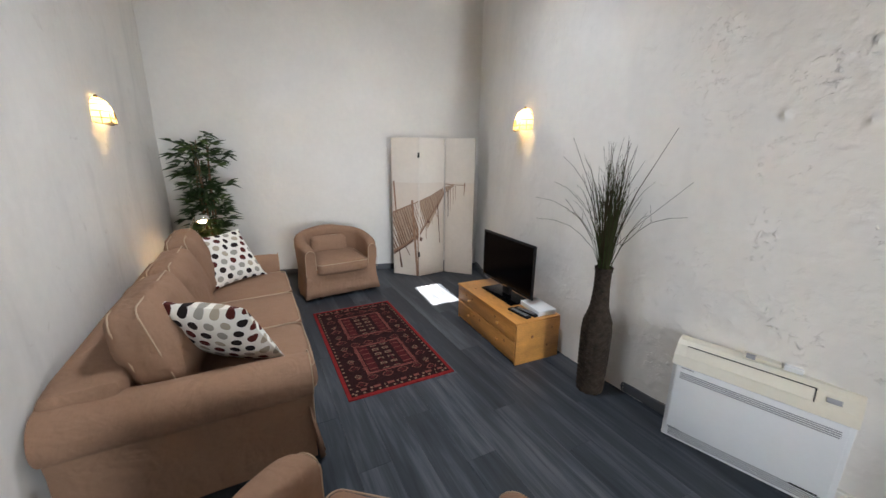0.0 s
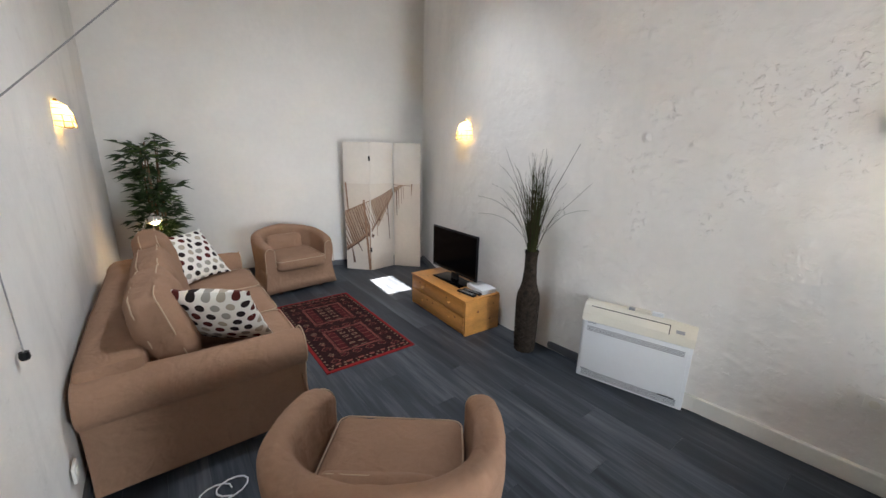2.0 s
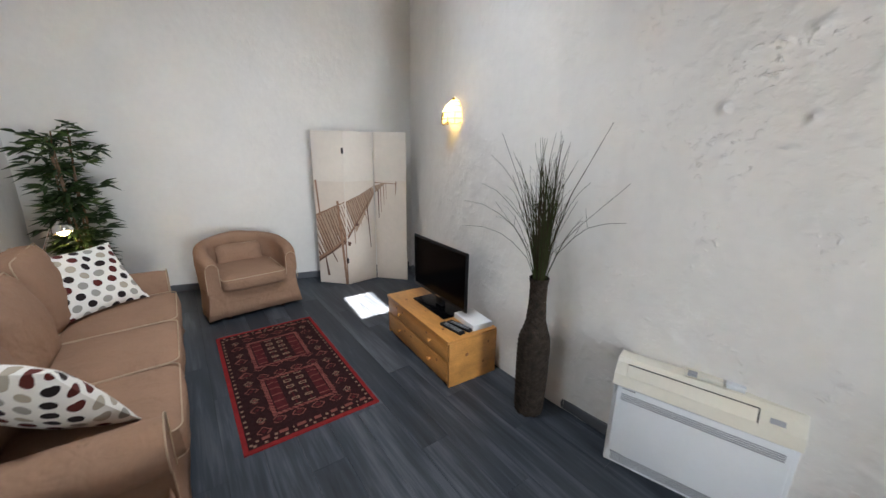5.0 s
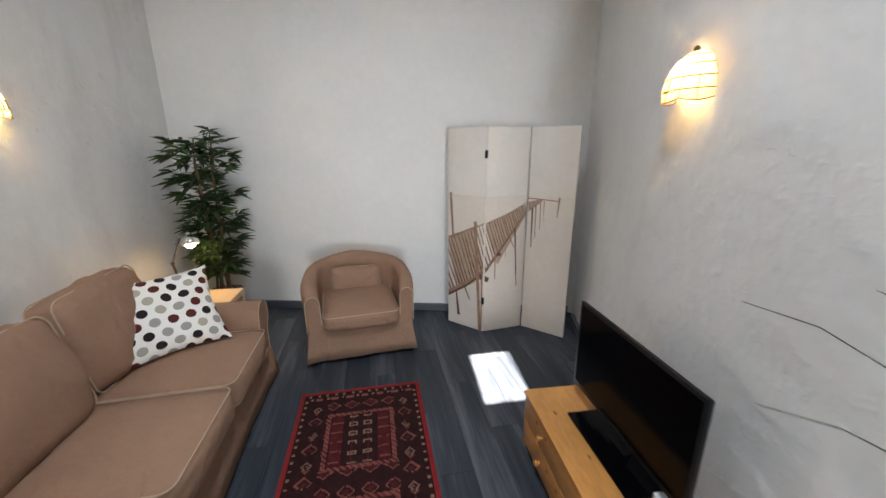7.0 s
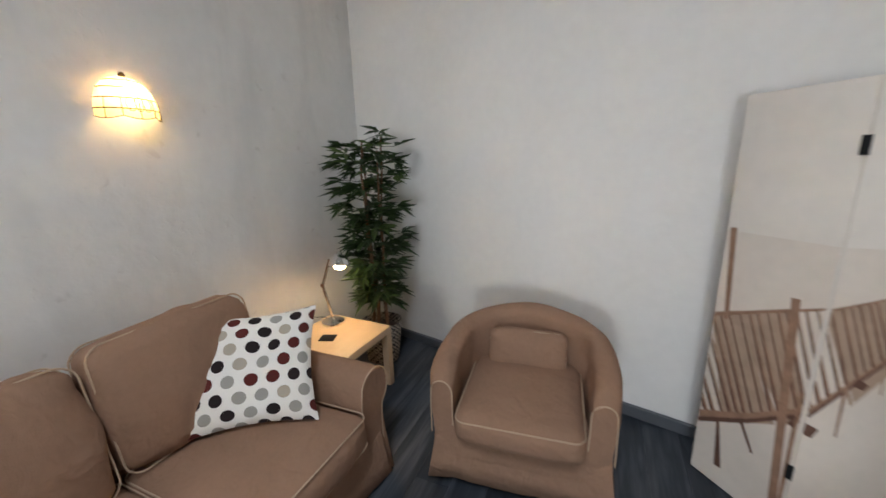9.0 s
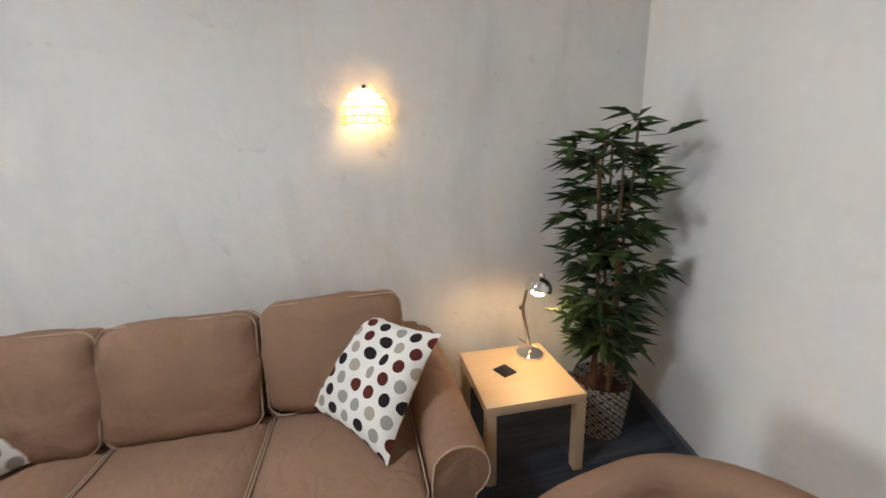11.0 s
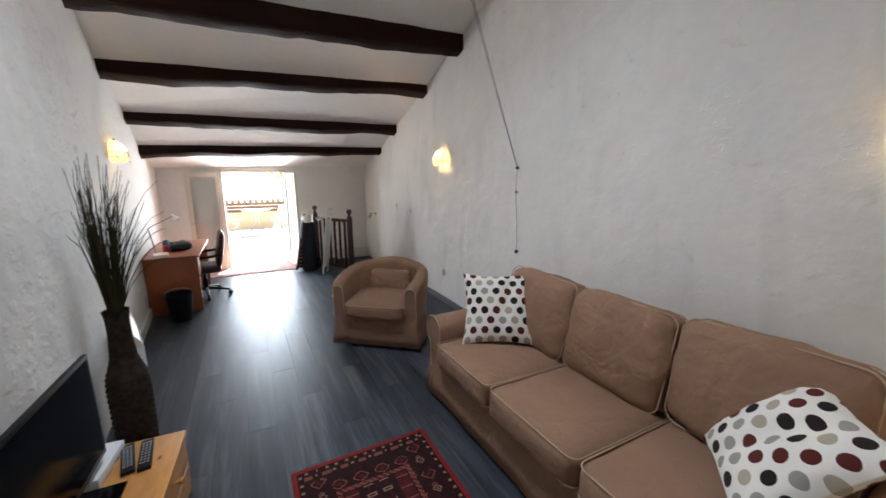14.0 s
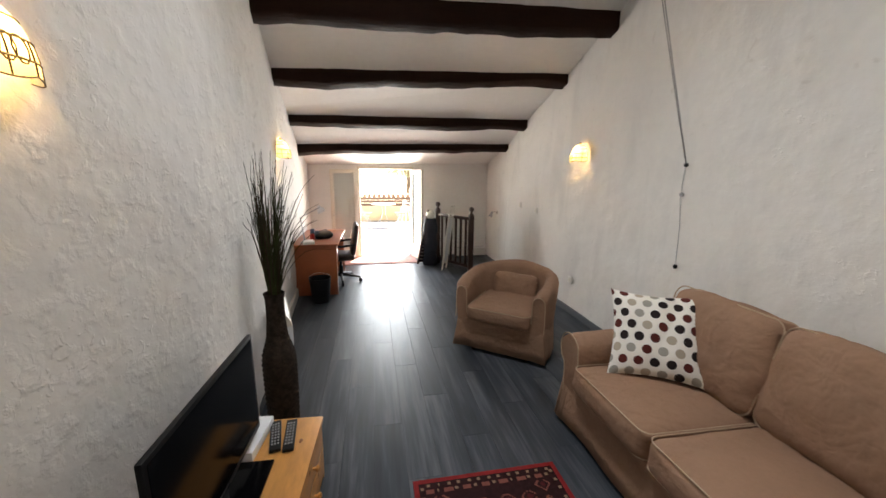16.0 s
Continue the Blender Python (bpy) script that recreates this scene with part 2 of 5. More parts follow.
DARK_SLOT = material("dark_slot", (0.03, 0.03, 0.03), 0.7)
CHROME = material("chrome", (0.75, 0.73, 0.7), 0.12, metal=1.0, vary=0.03)
BIRCH = material("birch_effect_laminate", (0.62, 0.44, 0.27), 0.45, vary=0.08, scale=5, stretch=(1, 0.2, 1))
DARK_WOOD = material("dark_stained_wood", (0.05, 0.018, 0.01), 0.4, vary=0.3, scale=8)
CHERRY = material("cherry_veneer", (0.34, 0.095, 0.035), 0.4, vary=0.15, scale=5, stretch=(1, 0.3, 1))
LEATHER = material("dark_brown_leather", (0.03, 0.013, 0.01), 0.4, vary=0.2, scale=12, bump=0.2, bump_scale=120)
CANVAS = material("printed_canvas", (0.72, 0.66, 0.59), 0.8, spec=0.2, vary=0.07, scale=1.6, bump=0.1, bump_scale=400)
SEA = material("canvas_lower_tint", (0.69, 0.61, 0.53), 0.8, spec=0.2, vary=0.07, scale=2)
PRINT_DARK = material("print_dark_brown", (0.12, 0.055, 0.035), 0.8, vary=0.3, scale=20)
PRINT_MID = material("print_brown", (0.3, 0.17, 0.11), 0.8, vary=0.3, scale=20)
PRINT_PALE = material("print_pale_brown", (0.4, 0.28, 0.2), 0.8, vary=0.15, scale=20)
WICKER = material("dark_woven_wicker", (0.032, 0.023, 0.017), 0.75, spec=0.15, vary=0.7, scale=30, bump=0.6, bump_scale=90)
LEAF = material("bamboo_leaf", (0.028, 0.055, 0.014), 0.45, vary=0.35, scale=9)
LEAF_PALE = material("pale_bamboo_leaf", (0.08, 0.13, 0.035), 0.45, vary=0.3, scale=9)
CANE = material("bamboo_cane", (0.17, 0.085, 0.04), 0.5, vary=0.2, scale=20)
TWIG = material("dried_grass_green", (0.032, 0.04, 0.013), 0.85, spec=0.15, vary=0.5, scale=9)
TWIG_DARK = material("dried_grass_brown", (0.04, 0.027, 0.015), 0.85, spec=0.15, vary=0.4, scale=9)
TERRACOTTA = material("terrace_tile", (0.5, 0.47, 0.42), 0.8, vary=0.1, scale=3)
CABLE_GREY = material("grey_cable", (0.25, 0.25, 0.25), 0.5)


def mesh_of(bm, name, mats, smooth=True):
    me = bpy.data.meshes.new(name)
    bmesh.ops.recalc_face_normals(bm, faces=bm.faces[:])
    for f in bm.faces:
        f.smooth = smooth
    bm.to_mesh(me)
    bm.free()
    for m in mats if isinstance(mats, (list, tuple)) else [mats]:
        me.materials.append(m)
    if smooth:
        me.set_sharp_from_angle(angle=radians(38))
    return me


def part(name, bm, mats, parent=None, label="", smooth=True, m=None):
    """Links a bmesh as one mesh object under a thing or a part."""
    ob = new(name, mesh_of(bm, name, mats, smooth))
    if parent:
        ob.parent = parent
    if m is not None:
        ob.matrix_basis = m
    if label:
        ob["label"] = label
    return ob


def thing(name, m, label, category, group=""):
    ob = new(name)
    ob.matrix_basis = m
    ob.empty_display_size = 0.1
    return tagged(ob, label, category, group)


def box(bm, x0, x1, y0, y1, z0, z1, bevel=0.0, seg=2, m=None):
    r = bmesh.ops.create_cube(bm, size=1)
    vs = r["verts"]
    for v in vs:
        v.co = Vector((x0 + (v.co.x + 0.5) * (x1 - x0), y0 + (v.co.y + 0.5) * (y1 - y0), z0 + (v.co.z + 0.5) * (z1 - z0)))
    if bevel:
        es = list({e for v in vs for e in v.link_edges})
        out = bmesh.ops.bevel(bm, geom=es, offset=bevel, segments=seg, profile=0.6, affect="EDGES")
        vs = list({v for f in out["faces"] for v in f.verts} | {v for v in vs if v.is_valid})
    if m is not None:
        bmesh.ops.transform(bm, matrix=m, verts=vs)
    return bm


def tube(bm, pts, r, seg=6, r_end=None, cap=True):
    """A round bar along points, tapering from r to r_end."""
    pts = [Vector(p) for p in pts]
    r_end = r if r_end is None else r_end
    rings = []
    n = len(pts)
    for i, p in enumerate(pts):
        d = (pts[min(i + 1, n - 1)] - pts[max(i - 1, 0)]).normalized()
        side = d.cross(Vector((0.31, 0.17, 0.94)) if abs(d.z) < 0.9 else Vector((1, 0.1, 0))).normalized()
        up = side.cross(d)
        rr = r + (r_end - r) * i / max(1, n - 1)
        rings.append([bm.verts.new(p + rr * (math.cos(2 * math.pi * k / seg) * side + math.sin(2 * math.pi * k / seg) * up)) for k in range(seg)])
    for a, b in zip(rings, rings[1:]):
        for k in range(seg):
            bm.faces.new((a[k], a[(k + 1) % seg], b[(k + 1) % seg], b[k]))
    if cap:
        bm.faces.new(rings[0][::-1])
        bm.faces.new(rings[-1])
    return bm


def lathe(bm, profile, seg=24, m=None, cap=True):
    """A turned body from (radius, height) pairs."""
    rings = [[bm.verts.new((r * math.cos(2 * math.pi * k / seg), r * math.sin(2 * math.pi * k / seg), z)) for k in range(seg)] for r, z in profile]
    faces = []
    for a, b in zip(rings, rings[1:]):
        for k in range(seg):
            faces.append(bm.faces.new((a[k], a[(k + 1) % seg], b[(k + 1) % seg], b[k])))
    if cap:
        bm.faces.new(rings[0][::-1])
        bm.faces.new(rings[-1])
    if m is not None:
        bmesh.ops.transform(bm, matrix=m, verts=[v for ring in rings for v in ring])
    return bm


def softbox(bm, sx, sy, sz, r, n=10, puff=(0, 0, 0), wrinkle=0.0, m=None, seed=0.0):
    """A stuffed block: rounded edges, swelling faces, faint creases."""
    start = len(bm.verts)
    res = bmesh.ops.create_cube(bm, size=2)
    bmesh.ops.subdivide_edges(bm, edges=list({e for v in res["verts"] for e in v.link_edges}), cuts=n, use_grid_fill=True)
    bm.verts.ensure_lookup_table()
    half = Vector((sx / 2, sy / 2, sz / 2))
    vs = bm.verts[start:]
    for v in vs:
        u = v.co.copy()
        p = Vector((u.x * half.x, u.y * half.y, u.z * half.z))
        inner = Vector([max(-(half[i] - r), min(half[i] - r, p[i])) for i in range(3)])
        d = p - inner
        if d.length > 1e-6:
            p = inner + d.normalized() * r
        for i in range(3):
            j, k = (i + 1) % 3, (i + 2) % 3
            if abs(abs(u[i]) - 1) < 1e-4:
                p[i] += math.copysign(puff[i] * (1 - u[j] ** 2) * (1 - u[k] ** 2), u[i])
        if wrinkle:
            q = p * 7 + Vector((seed, seed * 1.7, 0))
            p += (p - inner).normalized() * wrinkle * noise.fractal(q, 0.9, 2.0, 3) if d.length > 1e-6 else Vector((0, 0, wrinkle * noise.noise(q)))
        v.co = m @ p if m is not None else p
    return bm


# ---- structure ----
ROOF_Y, ROOF_Z = (-2.4, -0.89, -0.13, 0.98, 1.86, 7.5), (1.735, 2.11, 2.40, 2.765, 3.09, 5.18)


def roof(y):
    """Height of the sloping ceiling."""
    return float(np.interp(y, ROOF_Y, ROOF_Z))


def ceiling_at(x, y):
    """The old ceiling hangs a little lower on the rough wall's side."""
    return roof(y) - 0.036 * max(0.0, x) * float(np.interp(y, (-2.4, -0.89, -0.13, 0.98, 1.86, 4.0), (0.6, 0.7, 0.45, 1.15, 1.0, 0.0)))


def wall(name, line, low, top, out, mat, cell=0.06, relief=0.012, thick=0.3, lumps=0.0, rows=64, ease=6, fade=None):
    """A thick wall along a line of plan points, its room face uneven; out: the plan direction away from the room."""
    pts = []
    for a, b in zip(line, line[1:]):
        a, b = Vector(a), Vector(b)
        n = max(1, round((b - a).length / cell))
        pts += [a.lerp(b, i / n) for i in range(n)]
    pts.append(Vector(line[-1]))
    for _ in range(ease):  # old corners are rounded
        pts = [pts[0]] + [(pts[i - 1] + 2 * pts[i] + pts[i + 1]) / 4 for i in range(1, len(pts) - 1)] + [pts[-1]]
    bm = bmesh.new()
    out = Vector(out)
    grid = []
    for p in pts:
        column = []
        h = top(p.y)
        for j in range(rows + 1):
            z = low + (h - low) * j / rows
            d = relief * (noise.fractal(Vector((p.x * 1.1, p.y * 1.1, z * 1.1)), 1.0, 2.0, 4) + 0.25 * noise.noise(Vector((p.x * 7, p.y * 7, z * 7))))
            if lumps:
                g = 1.0 if fade is None else 0.2 + 0.8 * min(1.0, max(0.0, (fade[1] - p.y) / (fade[1] - fade[0])))
                patch = 0.3 + 1.5 * max(0.0, noise.noise(Vector((p.y * 1.1, z * 1.1, 5))) + 0.15)
                crumb = max(0.0, noise.noise(Vector((p.y * 21, p.x * 21, z * 21 + 3))) - 0.32)
                pit = max(0.0, noise.noise(Vector((p.y * 15, z * 15, 8))) - 0.4)
                ridge = max(0.0, 1 - abs(noise.noise(Vector((p.y * 3.1, z * 3.1, 17)))) / 0.035) * max(0.0, noise.noise(Vector((p.y * 1.7, z * 1.7, 31))))
                d -= g * lumps * (crumb * patch - 0.25 * pit + 0.2 * ridge)
            q = p + out * d
            column.append(bm.verts.new((q.x, q.y, z)))
        grid.append(column)
    for a, b in zip(grid, grid[1:]):
        for j in range(rows):
            bm.faces.new((a[j], b[j], b[j + 1], a[j + 1]))
    back = [(bm.verts.new((p.x + out.x * thick, p.y + out.y * thick, low)), bm.verts.new((p.x + out.x * thick, p.y + out.y * thick, top(p.y)))) for p in (pts[0], pts[len(pts) // 2], pts[-1])]
    for (a, b), (c, d) in zip(back, back[1:]):
        bm.faces.new((a, c, d, b))
    for column, (a, b) in ((grid[0], back[0]), (grid[-1], back[-1])):
        bm.faces.new([*column, b, a])
    bm.faces.new([c[-1] for c in grid] + [b for _, b in back[::-1]])
    bm.faces.new([c[0] for c in grid] + [a for a, _ in back[::-1]])
    ob = part(name, bm, mat)
    return tagged(ob, kind="structure")


TV_LINE = [(3.85, 6.14), (3.40, 4.95), (3.14, 4.2), (3.04, 3.5), (3.07, 2.6), (3.2, 1.8), (3.4, -0.85), (3.44, -2.0)]
FAR_LINE = [(-0.1, 6.97), (3.95, 5.99)]
tagged(wall("wall_west", [(0, -2.0), (0, 3.4), (-0.075, 5.2), (-0.02, 7.0)], -0.1, lambda y: roof(y) + 0.05, (-1, 0), OLD_PLASTER, cell=0.03, lumps=0.009, rows=120), "white uneven limewashed plaster wall behind the sofa")
tagged(wall("wall_east", TV_LINE, -0.1, lambda y: roof(y) + 0.05, (1, 0.05), ROUGH_PLASTER, cell=0.014, relief=0.014, lumps=0.02, rows=280, ease=700, fade=(2.2, 3.4)), "rough white plaster wall with lumps and pits")
tagged(wall("wall_north", FAR_LINE, -0.1, lambda y: roof(y) + 0.05, (0.23, 0.97), PLASTER, relief=0.006), "smooth white plaster end wall")

# door wall
DX0, DX1, DH, DY = 1.49, 2.56, 1.75, -1.95
bm = bmesh.new()
box(bm, -0.3, DX0, DY - 0.3, DY, -0.1, 1.95)
box(bm, DX1, 3.75, DY - 0.3, DY, -0.1, 1.95)
box(bm, DX0, DX1, DY - 0.3, DY, DH, 1.95)
tagged(part("wall_south", bm, PLASTER, smooth=False), "white plaster wall with the terrace door", kind="structure")

# sloping ceiling with the opening of a roof light
SX0, SX1, SY0, SY1 = 1.72, 2.085, 3.06, 3.62
bm = bmesh.new()


def slab(x0, x1, y0, y1):
    r = bmesh.ops.create_cube(bm, size=1)
    for v in r["verts"]:
        x, y = (x1 if v.co.x > 0 else x0), (y1 if v.co.y > 0 else y0)
        v.co = (x, y, ceiling_at(x, y) + (0.16 if v.co.z > 0 else 0))


for ya, yb in zip((-2.3,) + ROOF_Y[1:5], ROOF_Y[1:5] + (SY0,)):
    slab(-0.35, 4.3, ya, yb)
slab(-0.35, 4.3, SY1, 7.4)
slab(-0.35, SX0, SY0, SY1)
slab(SX1, 4.3, SY0, SY1)
tagged(part("ceiling", bm, CEIL, smooth=False), "white plastered sloping ceiling between dark beams", kind="structure")

# hewn beams under the slope
for i, (y, h) in enumerate(((1.86, 0.162), (0.98, 0.108), (-0.13, 0.108), (-0.89, 0.112))):
    bm = bmesh.new()
    x1 = 3.3 if y > 0.5 else 3.45
    n = 34
    rings = []
    for k in range(n + 1):
        x = -0.08 + (x1 + 0.1) * k / n
        ztop = ceiling_at(x, y) + 0.03
        sag = 0.032 * noise.noise(Vector((x * 0.9, y * 5, 0))) + 0.014 * noise.noise(Vector((x * 5, y * 3, 7))) - 0.02 * math.sin(math.pi * k / n) * (i == 0)
        w = 0.07 + 0.012 * noise.noise(Vector((x * 1.7, y, 4)))
        hh = h + 0.03 + 0.02 * noise.noise(Vector((x * 1.3, y, 9)))
        ring = []
        for a in range(12):
            t = 2 * math.pi * (a + 0.5) / 12
            sx, sz = math.cos(t), math.sin(t)
            px = math.copysign(abs(sx) ** 0.2, sx) * w
            pz = math.copysign(abs(sz) ** 0.2, sz) * hh / 2
            j = 0.008 * noise.noise(Vector((x * 6, a * 2.1, y)))
            ring.append(bm.verts.new((x, y + px + j, ztop - hh / 2 + pz + sag + j + 0.338 * px)))
        rings.append(ring)
    for a, b in zip(rings, rings[1:]):
        for k in range(12):
            bm.faces.new((a[k], a[(k + 1) % 12], b[(k + 1) % 12], b[k]))
    bm.faces.new(rings[0]), bm.faces.new(rings[-1])
    tagged(part("ceiling_beam", bm, BEAM), "rough-hewn dark brown wooden beam under the sloping ceiling", "beam", "beams of the sloping ceiling", "structure")

# base under the planks
bm = bmesh.new()
box(bm, -0.3, 4.2, -2.25, 7.3, -0.2, -0.006)
floor = tagged(part("floor", bm, JOINT, smooth=False), "dark grey wood-look vinyl plank floor", kind="structure")


# baseboards
def skirting(line, h, d, mat, label, off=(0, 0)):
    bm = bmesh.new()
    for a, b in zip(line, line[1:]):
        a, b = Vector((*a, 0)) + Vector((*off, 0)), Vector((*b, 0)) + Vector((*off, 0))
        u = (b - a).normalized()
        ang = math.degrees(math.atan2(u.y, u.x))
        box(bm, 0, (b - a).length + 0.004, -d, d, 0, h, 0.004, 1, pose(a.x, a.y, 0, 0, 0, ang))
    return tagged(part("baseboard", bm, mat, smooth=False), label, kind="structure")


skirting([(0.05, 6.93), (3.75, 6.03)], 0.075, 0.016, BASEBOARD, "grey baseboard along the end wall")
skirting([(3.71, 5.85), (3.385, 4.93), (3.15, 4.2), (3.075, 3.5), (3.085, 2.9), (3.10, 2.5)], 0.075, 0.018, BASEBOARD, "grey baseboard along the rough wall")
skirting([(3.15, 2.0), (3.2, 1.8), (3.37, -0.4)], 0.11, 0.028, WHITE_PAINT, "white painted plinth along the rough wall")
skirting([(0, -0.4), (0, 3.4), (-0.07, 5.2), (-0.015, 6.9)], 0.075, 0.018, BASEBOARD, "grey baseboard along the sofa wall")


# ---- sofa and armchairs ----
def piping(pts, parent, r=0.0036, closed=False):
    bm = bmesh.new()
    tube(bm, pts + pts[:1] if closed else pts, r, 5)
    return part("piping", bm, PIPING, parent)


def rounded_rect(w, h, r, z, n=5, plane="xy"):
    pts = []
    for cx, cy, a0 in ((w / 2 - r, h / 2 - r, 0), (-w / 2 + r, h / 2 - r, 90), (-w / 2 + r, -h / 2 + r, 180), (w / 2 - r, -h / 2 + r, 270)):
        for k in range(n + 1):
            a = radians(a0 + 90 * k / n)
            pts.append((cx + r * math.cos(a), cy + r * math.sin(a)))
    return [Vector((x, y, z)) if plane == "xy" else Vector((z, x, y)) for x, y in pts]


def plump(p):
    """Draws in the corners of a stuffed cushion."""
    u, v = p.y / 0.315, p.z / 0.255
    q = min(1.0, u * u * v * v)
    return Vector((p.x * (1 - 0.25 * q), p.y * (1 - 0.035 * q), p.z * (1 - 0.035 * q)))


def build_sofa():
    s = thing("sofa", pose(0.1, 4.36, 0), "three-seat sofa in beige canvas with pale piping against the wall", "sofa")
    L = 0.955  # half the length between the arms
    bm = bmesh.new()
    softbox(bm, 0.80, 2 * L + 0.06, 0.28, 0.02, 8, m=pose(0.52, 0, 0.165))
    part("seat_frame", bm, FABRIC, s)
    # loose skirt with pleats along the front
    bm = bmesh.new()
    cols = []
    n = 120
    for k in range(n + 1):
        y = -1.1 + 2.2 * k / n
        e = max(0, abs(y) - 0.9) / 0.2
        wave = 0.002 * math.sin(y * 19) + 0.008 * noise.noise(Vector((y * 3, 0, 0)))
        cols.append([bm.verts.new((0.945 + f * (0.03 + wave) + (0.02 * e * f), y, z)) for z, f in ((0.29, 0), (0.2, 0.4), (0.1, 0.75), (0.025, 1.1))])
    for a, b in zip(cols, cols[1:]):
        for j in range(3):
            bm.faces.new((a[j], b[j], b[j + 1], a[j + 1]))
    ob = part("skirt", bm, FABRIC, s)
    ob.modifiers.new("thick", "SOLIDIFY").thickness = 0.006
    bm = bmesh.new()
    softbox(bm, 0.30, 2 * L + 0.26, 0.665, 0.07, 12, puff=(0.01, 0, 0.008), wrinkle=0.008, m=pose(0.085, 0, 0.36, 0, -2, 0))
    part("backrest", bm, FABRIC, s)
    for k in (-1, 0, 1):
        y = k * 0.635
        bm = bmesh.new()
        m = pose(0.655, y, 0.375, 0, -1.5, 0)
        softbox(bm, 0.70, 0.63, 0.175, 0.05, 12, puff=(0.015, 0.004, 0.028), wrinkle=0.006, m=m, seed=k + 2)
        c = part("seat_cushion", bm, FABRIC, s)
        for z in (0.078, -0.06):
            piping([m @ p for p in rounded_rect(0.695, 0.622, 0.05, z)], c, closed=True)
        bm = bmesh.new()
        yb, wb = ((-0.655, 0.66), (-0.02, 0.62), (0.63, 0.64))[k + 1]
        m = pose(0.305 - 0.015 * (k == 1), yb, 0.69 + 0.025 * (k == 1), 0, -13 + 2 * k, k * 2.0)
        softbox(bm, 0.20, wb, 0.51, 0.055, 16, puff=(0.045, 0.008, 0.01), wrinkle=0.015, seed=k * 3 + 9)
        for v in bm.verts:
            v.co = m @ plump(v.co)
        c = part("back_cushion", bm, FABRIC, s)
        for x in (0.07, -0.07):
            piping([m @ plump(p) for p in rounded_rect(wb + 0.012, 0.524, 0.06, x, plane="yz")], c, 0.004, True)
    for sgn in (-1, 1):
        prof = [(-0.02, 0.03), (-0.01, 0.30), (-0.005, 0.47)]
        for a in range(150, -61, -15):
            prof.append((0.105 + 0.115 * math.cos(radians(a)), 0.505 + 0.115 * math.sin(radians(a))))
        prof += [(0.152, 0.34), (0.152, 0.2), (0.168, 0.03)]
        bm = bmesh.new()
        n = 14
        rings = []
        for i in range(n + 1):
            x = -0.06 + 1.015 * i / n
            q = []
            for j, (a, z) in enumerate(prof):
                w = 0.007 * noise.noise(Vector((x * 5, a * 9 + sgn * 4, z * 9)))
                g = 1.0 - 0.05 * (i == n)
                zz = z if z < 0.4 else 0.4 + (z - 0.4) * (1.0 + 0.06 * (0.5 - i / n))
                q.append(bm.verts.new((x, sgn * (L + 0.01 + a * g + w), zz * (0.99 if i == n else 1))))
            rings.append(q)
        m2 = len(prof)
        for a, b in zip(rings, rings[1:]):
            for j in range(m2):
                bm.faces.new((a[j], a[(j + 1) % m2], b[(j + 1) % m2], b[j]))
        bm.faces.new(rings[0]), bm.faces.new(rings[-1])
        arm = part("armrest", bm, FABRIC, s)
        piping([Vector((0.957, sgn * (L + 0.01 + a * 0.96), z)) for a, z in prof[1:-1]], arm)
        # pleated corner flap
        bm = bmesh.new()
        cols = []
        for k in range(10):
            y = L + 0.09 + 0.1 * k / 9
            cols.append([bm.verts.new((0.935 + f * (0.05 + 0.015 * math.sin(k * 1.9)), sgn * y, z)) for z, f in ((0.33, 0.05), (0.18, 0.55), (0.02, 1.0))])
        for a, b in zip(cols, cols[1:]):
            for j in range(2):
                bm.faces.new((a[j], b[j], b[j + 1], a[j + 1]))
        ob = part("skirt_pleat", bm, FABRIC, s)
        ob.modifiers.new("thick", "SOLIDIFY").thickness = 0.006
    return s


build_sofa()


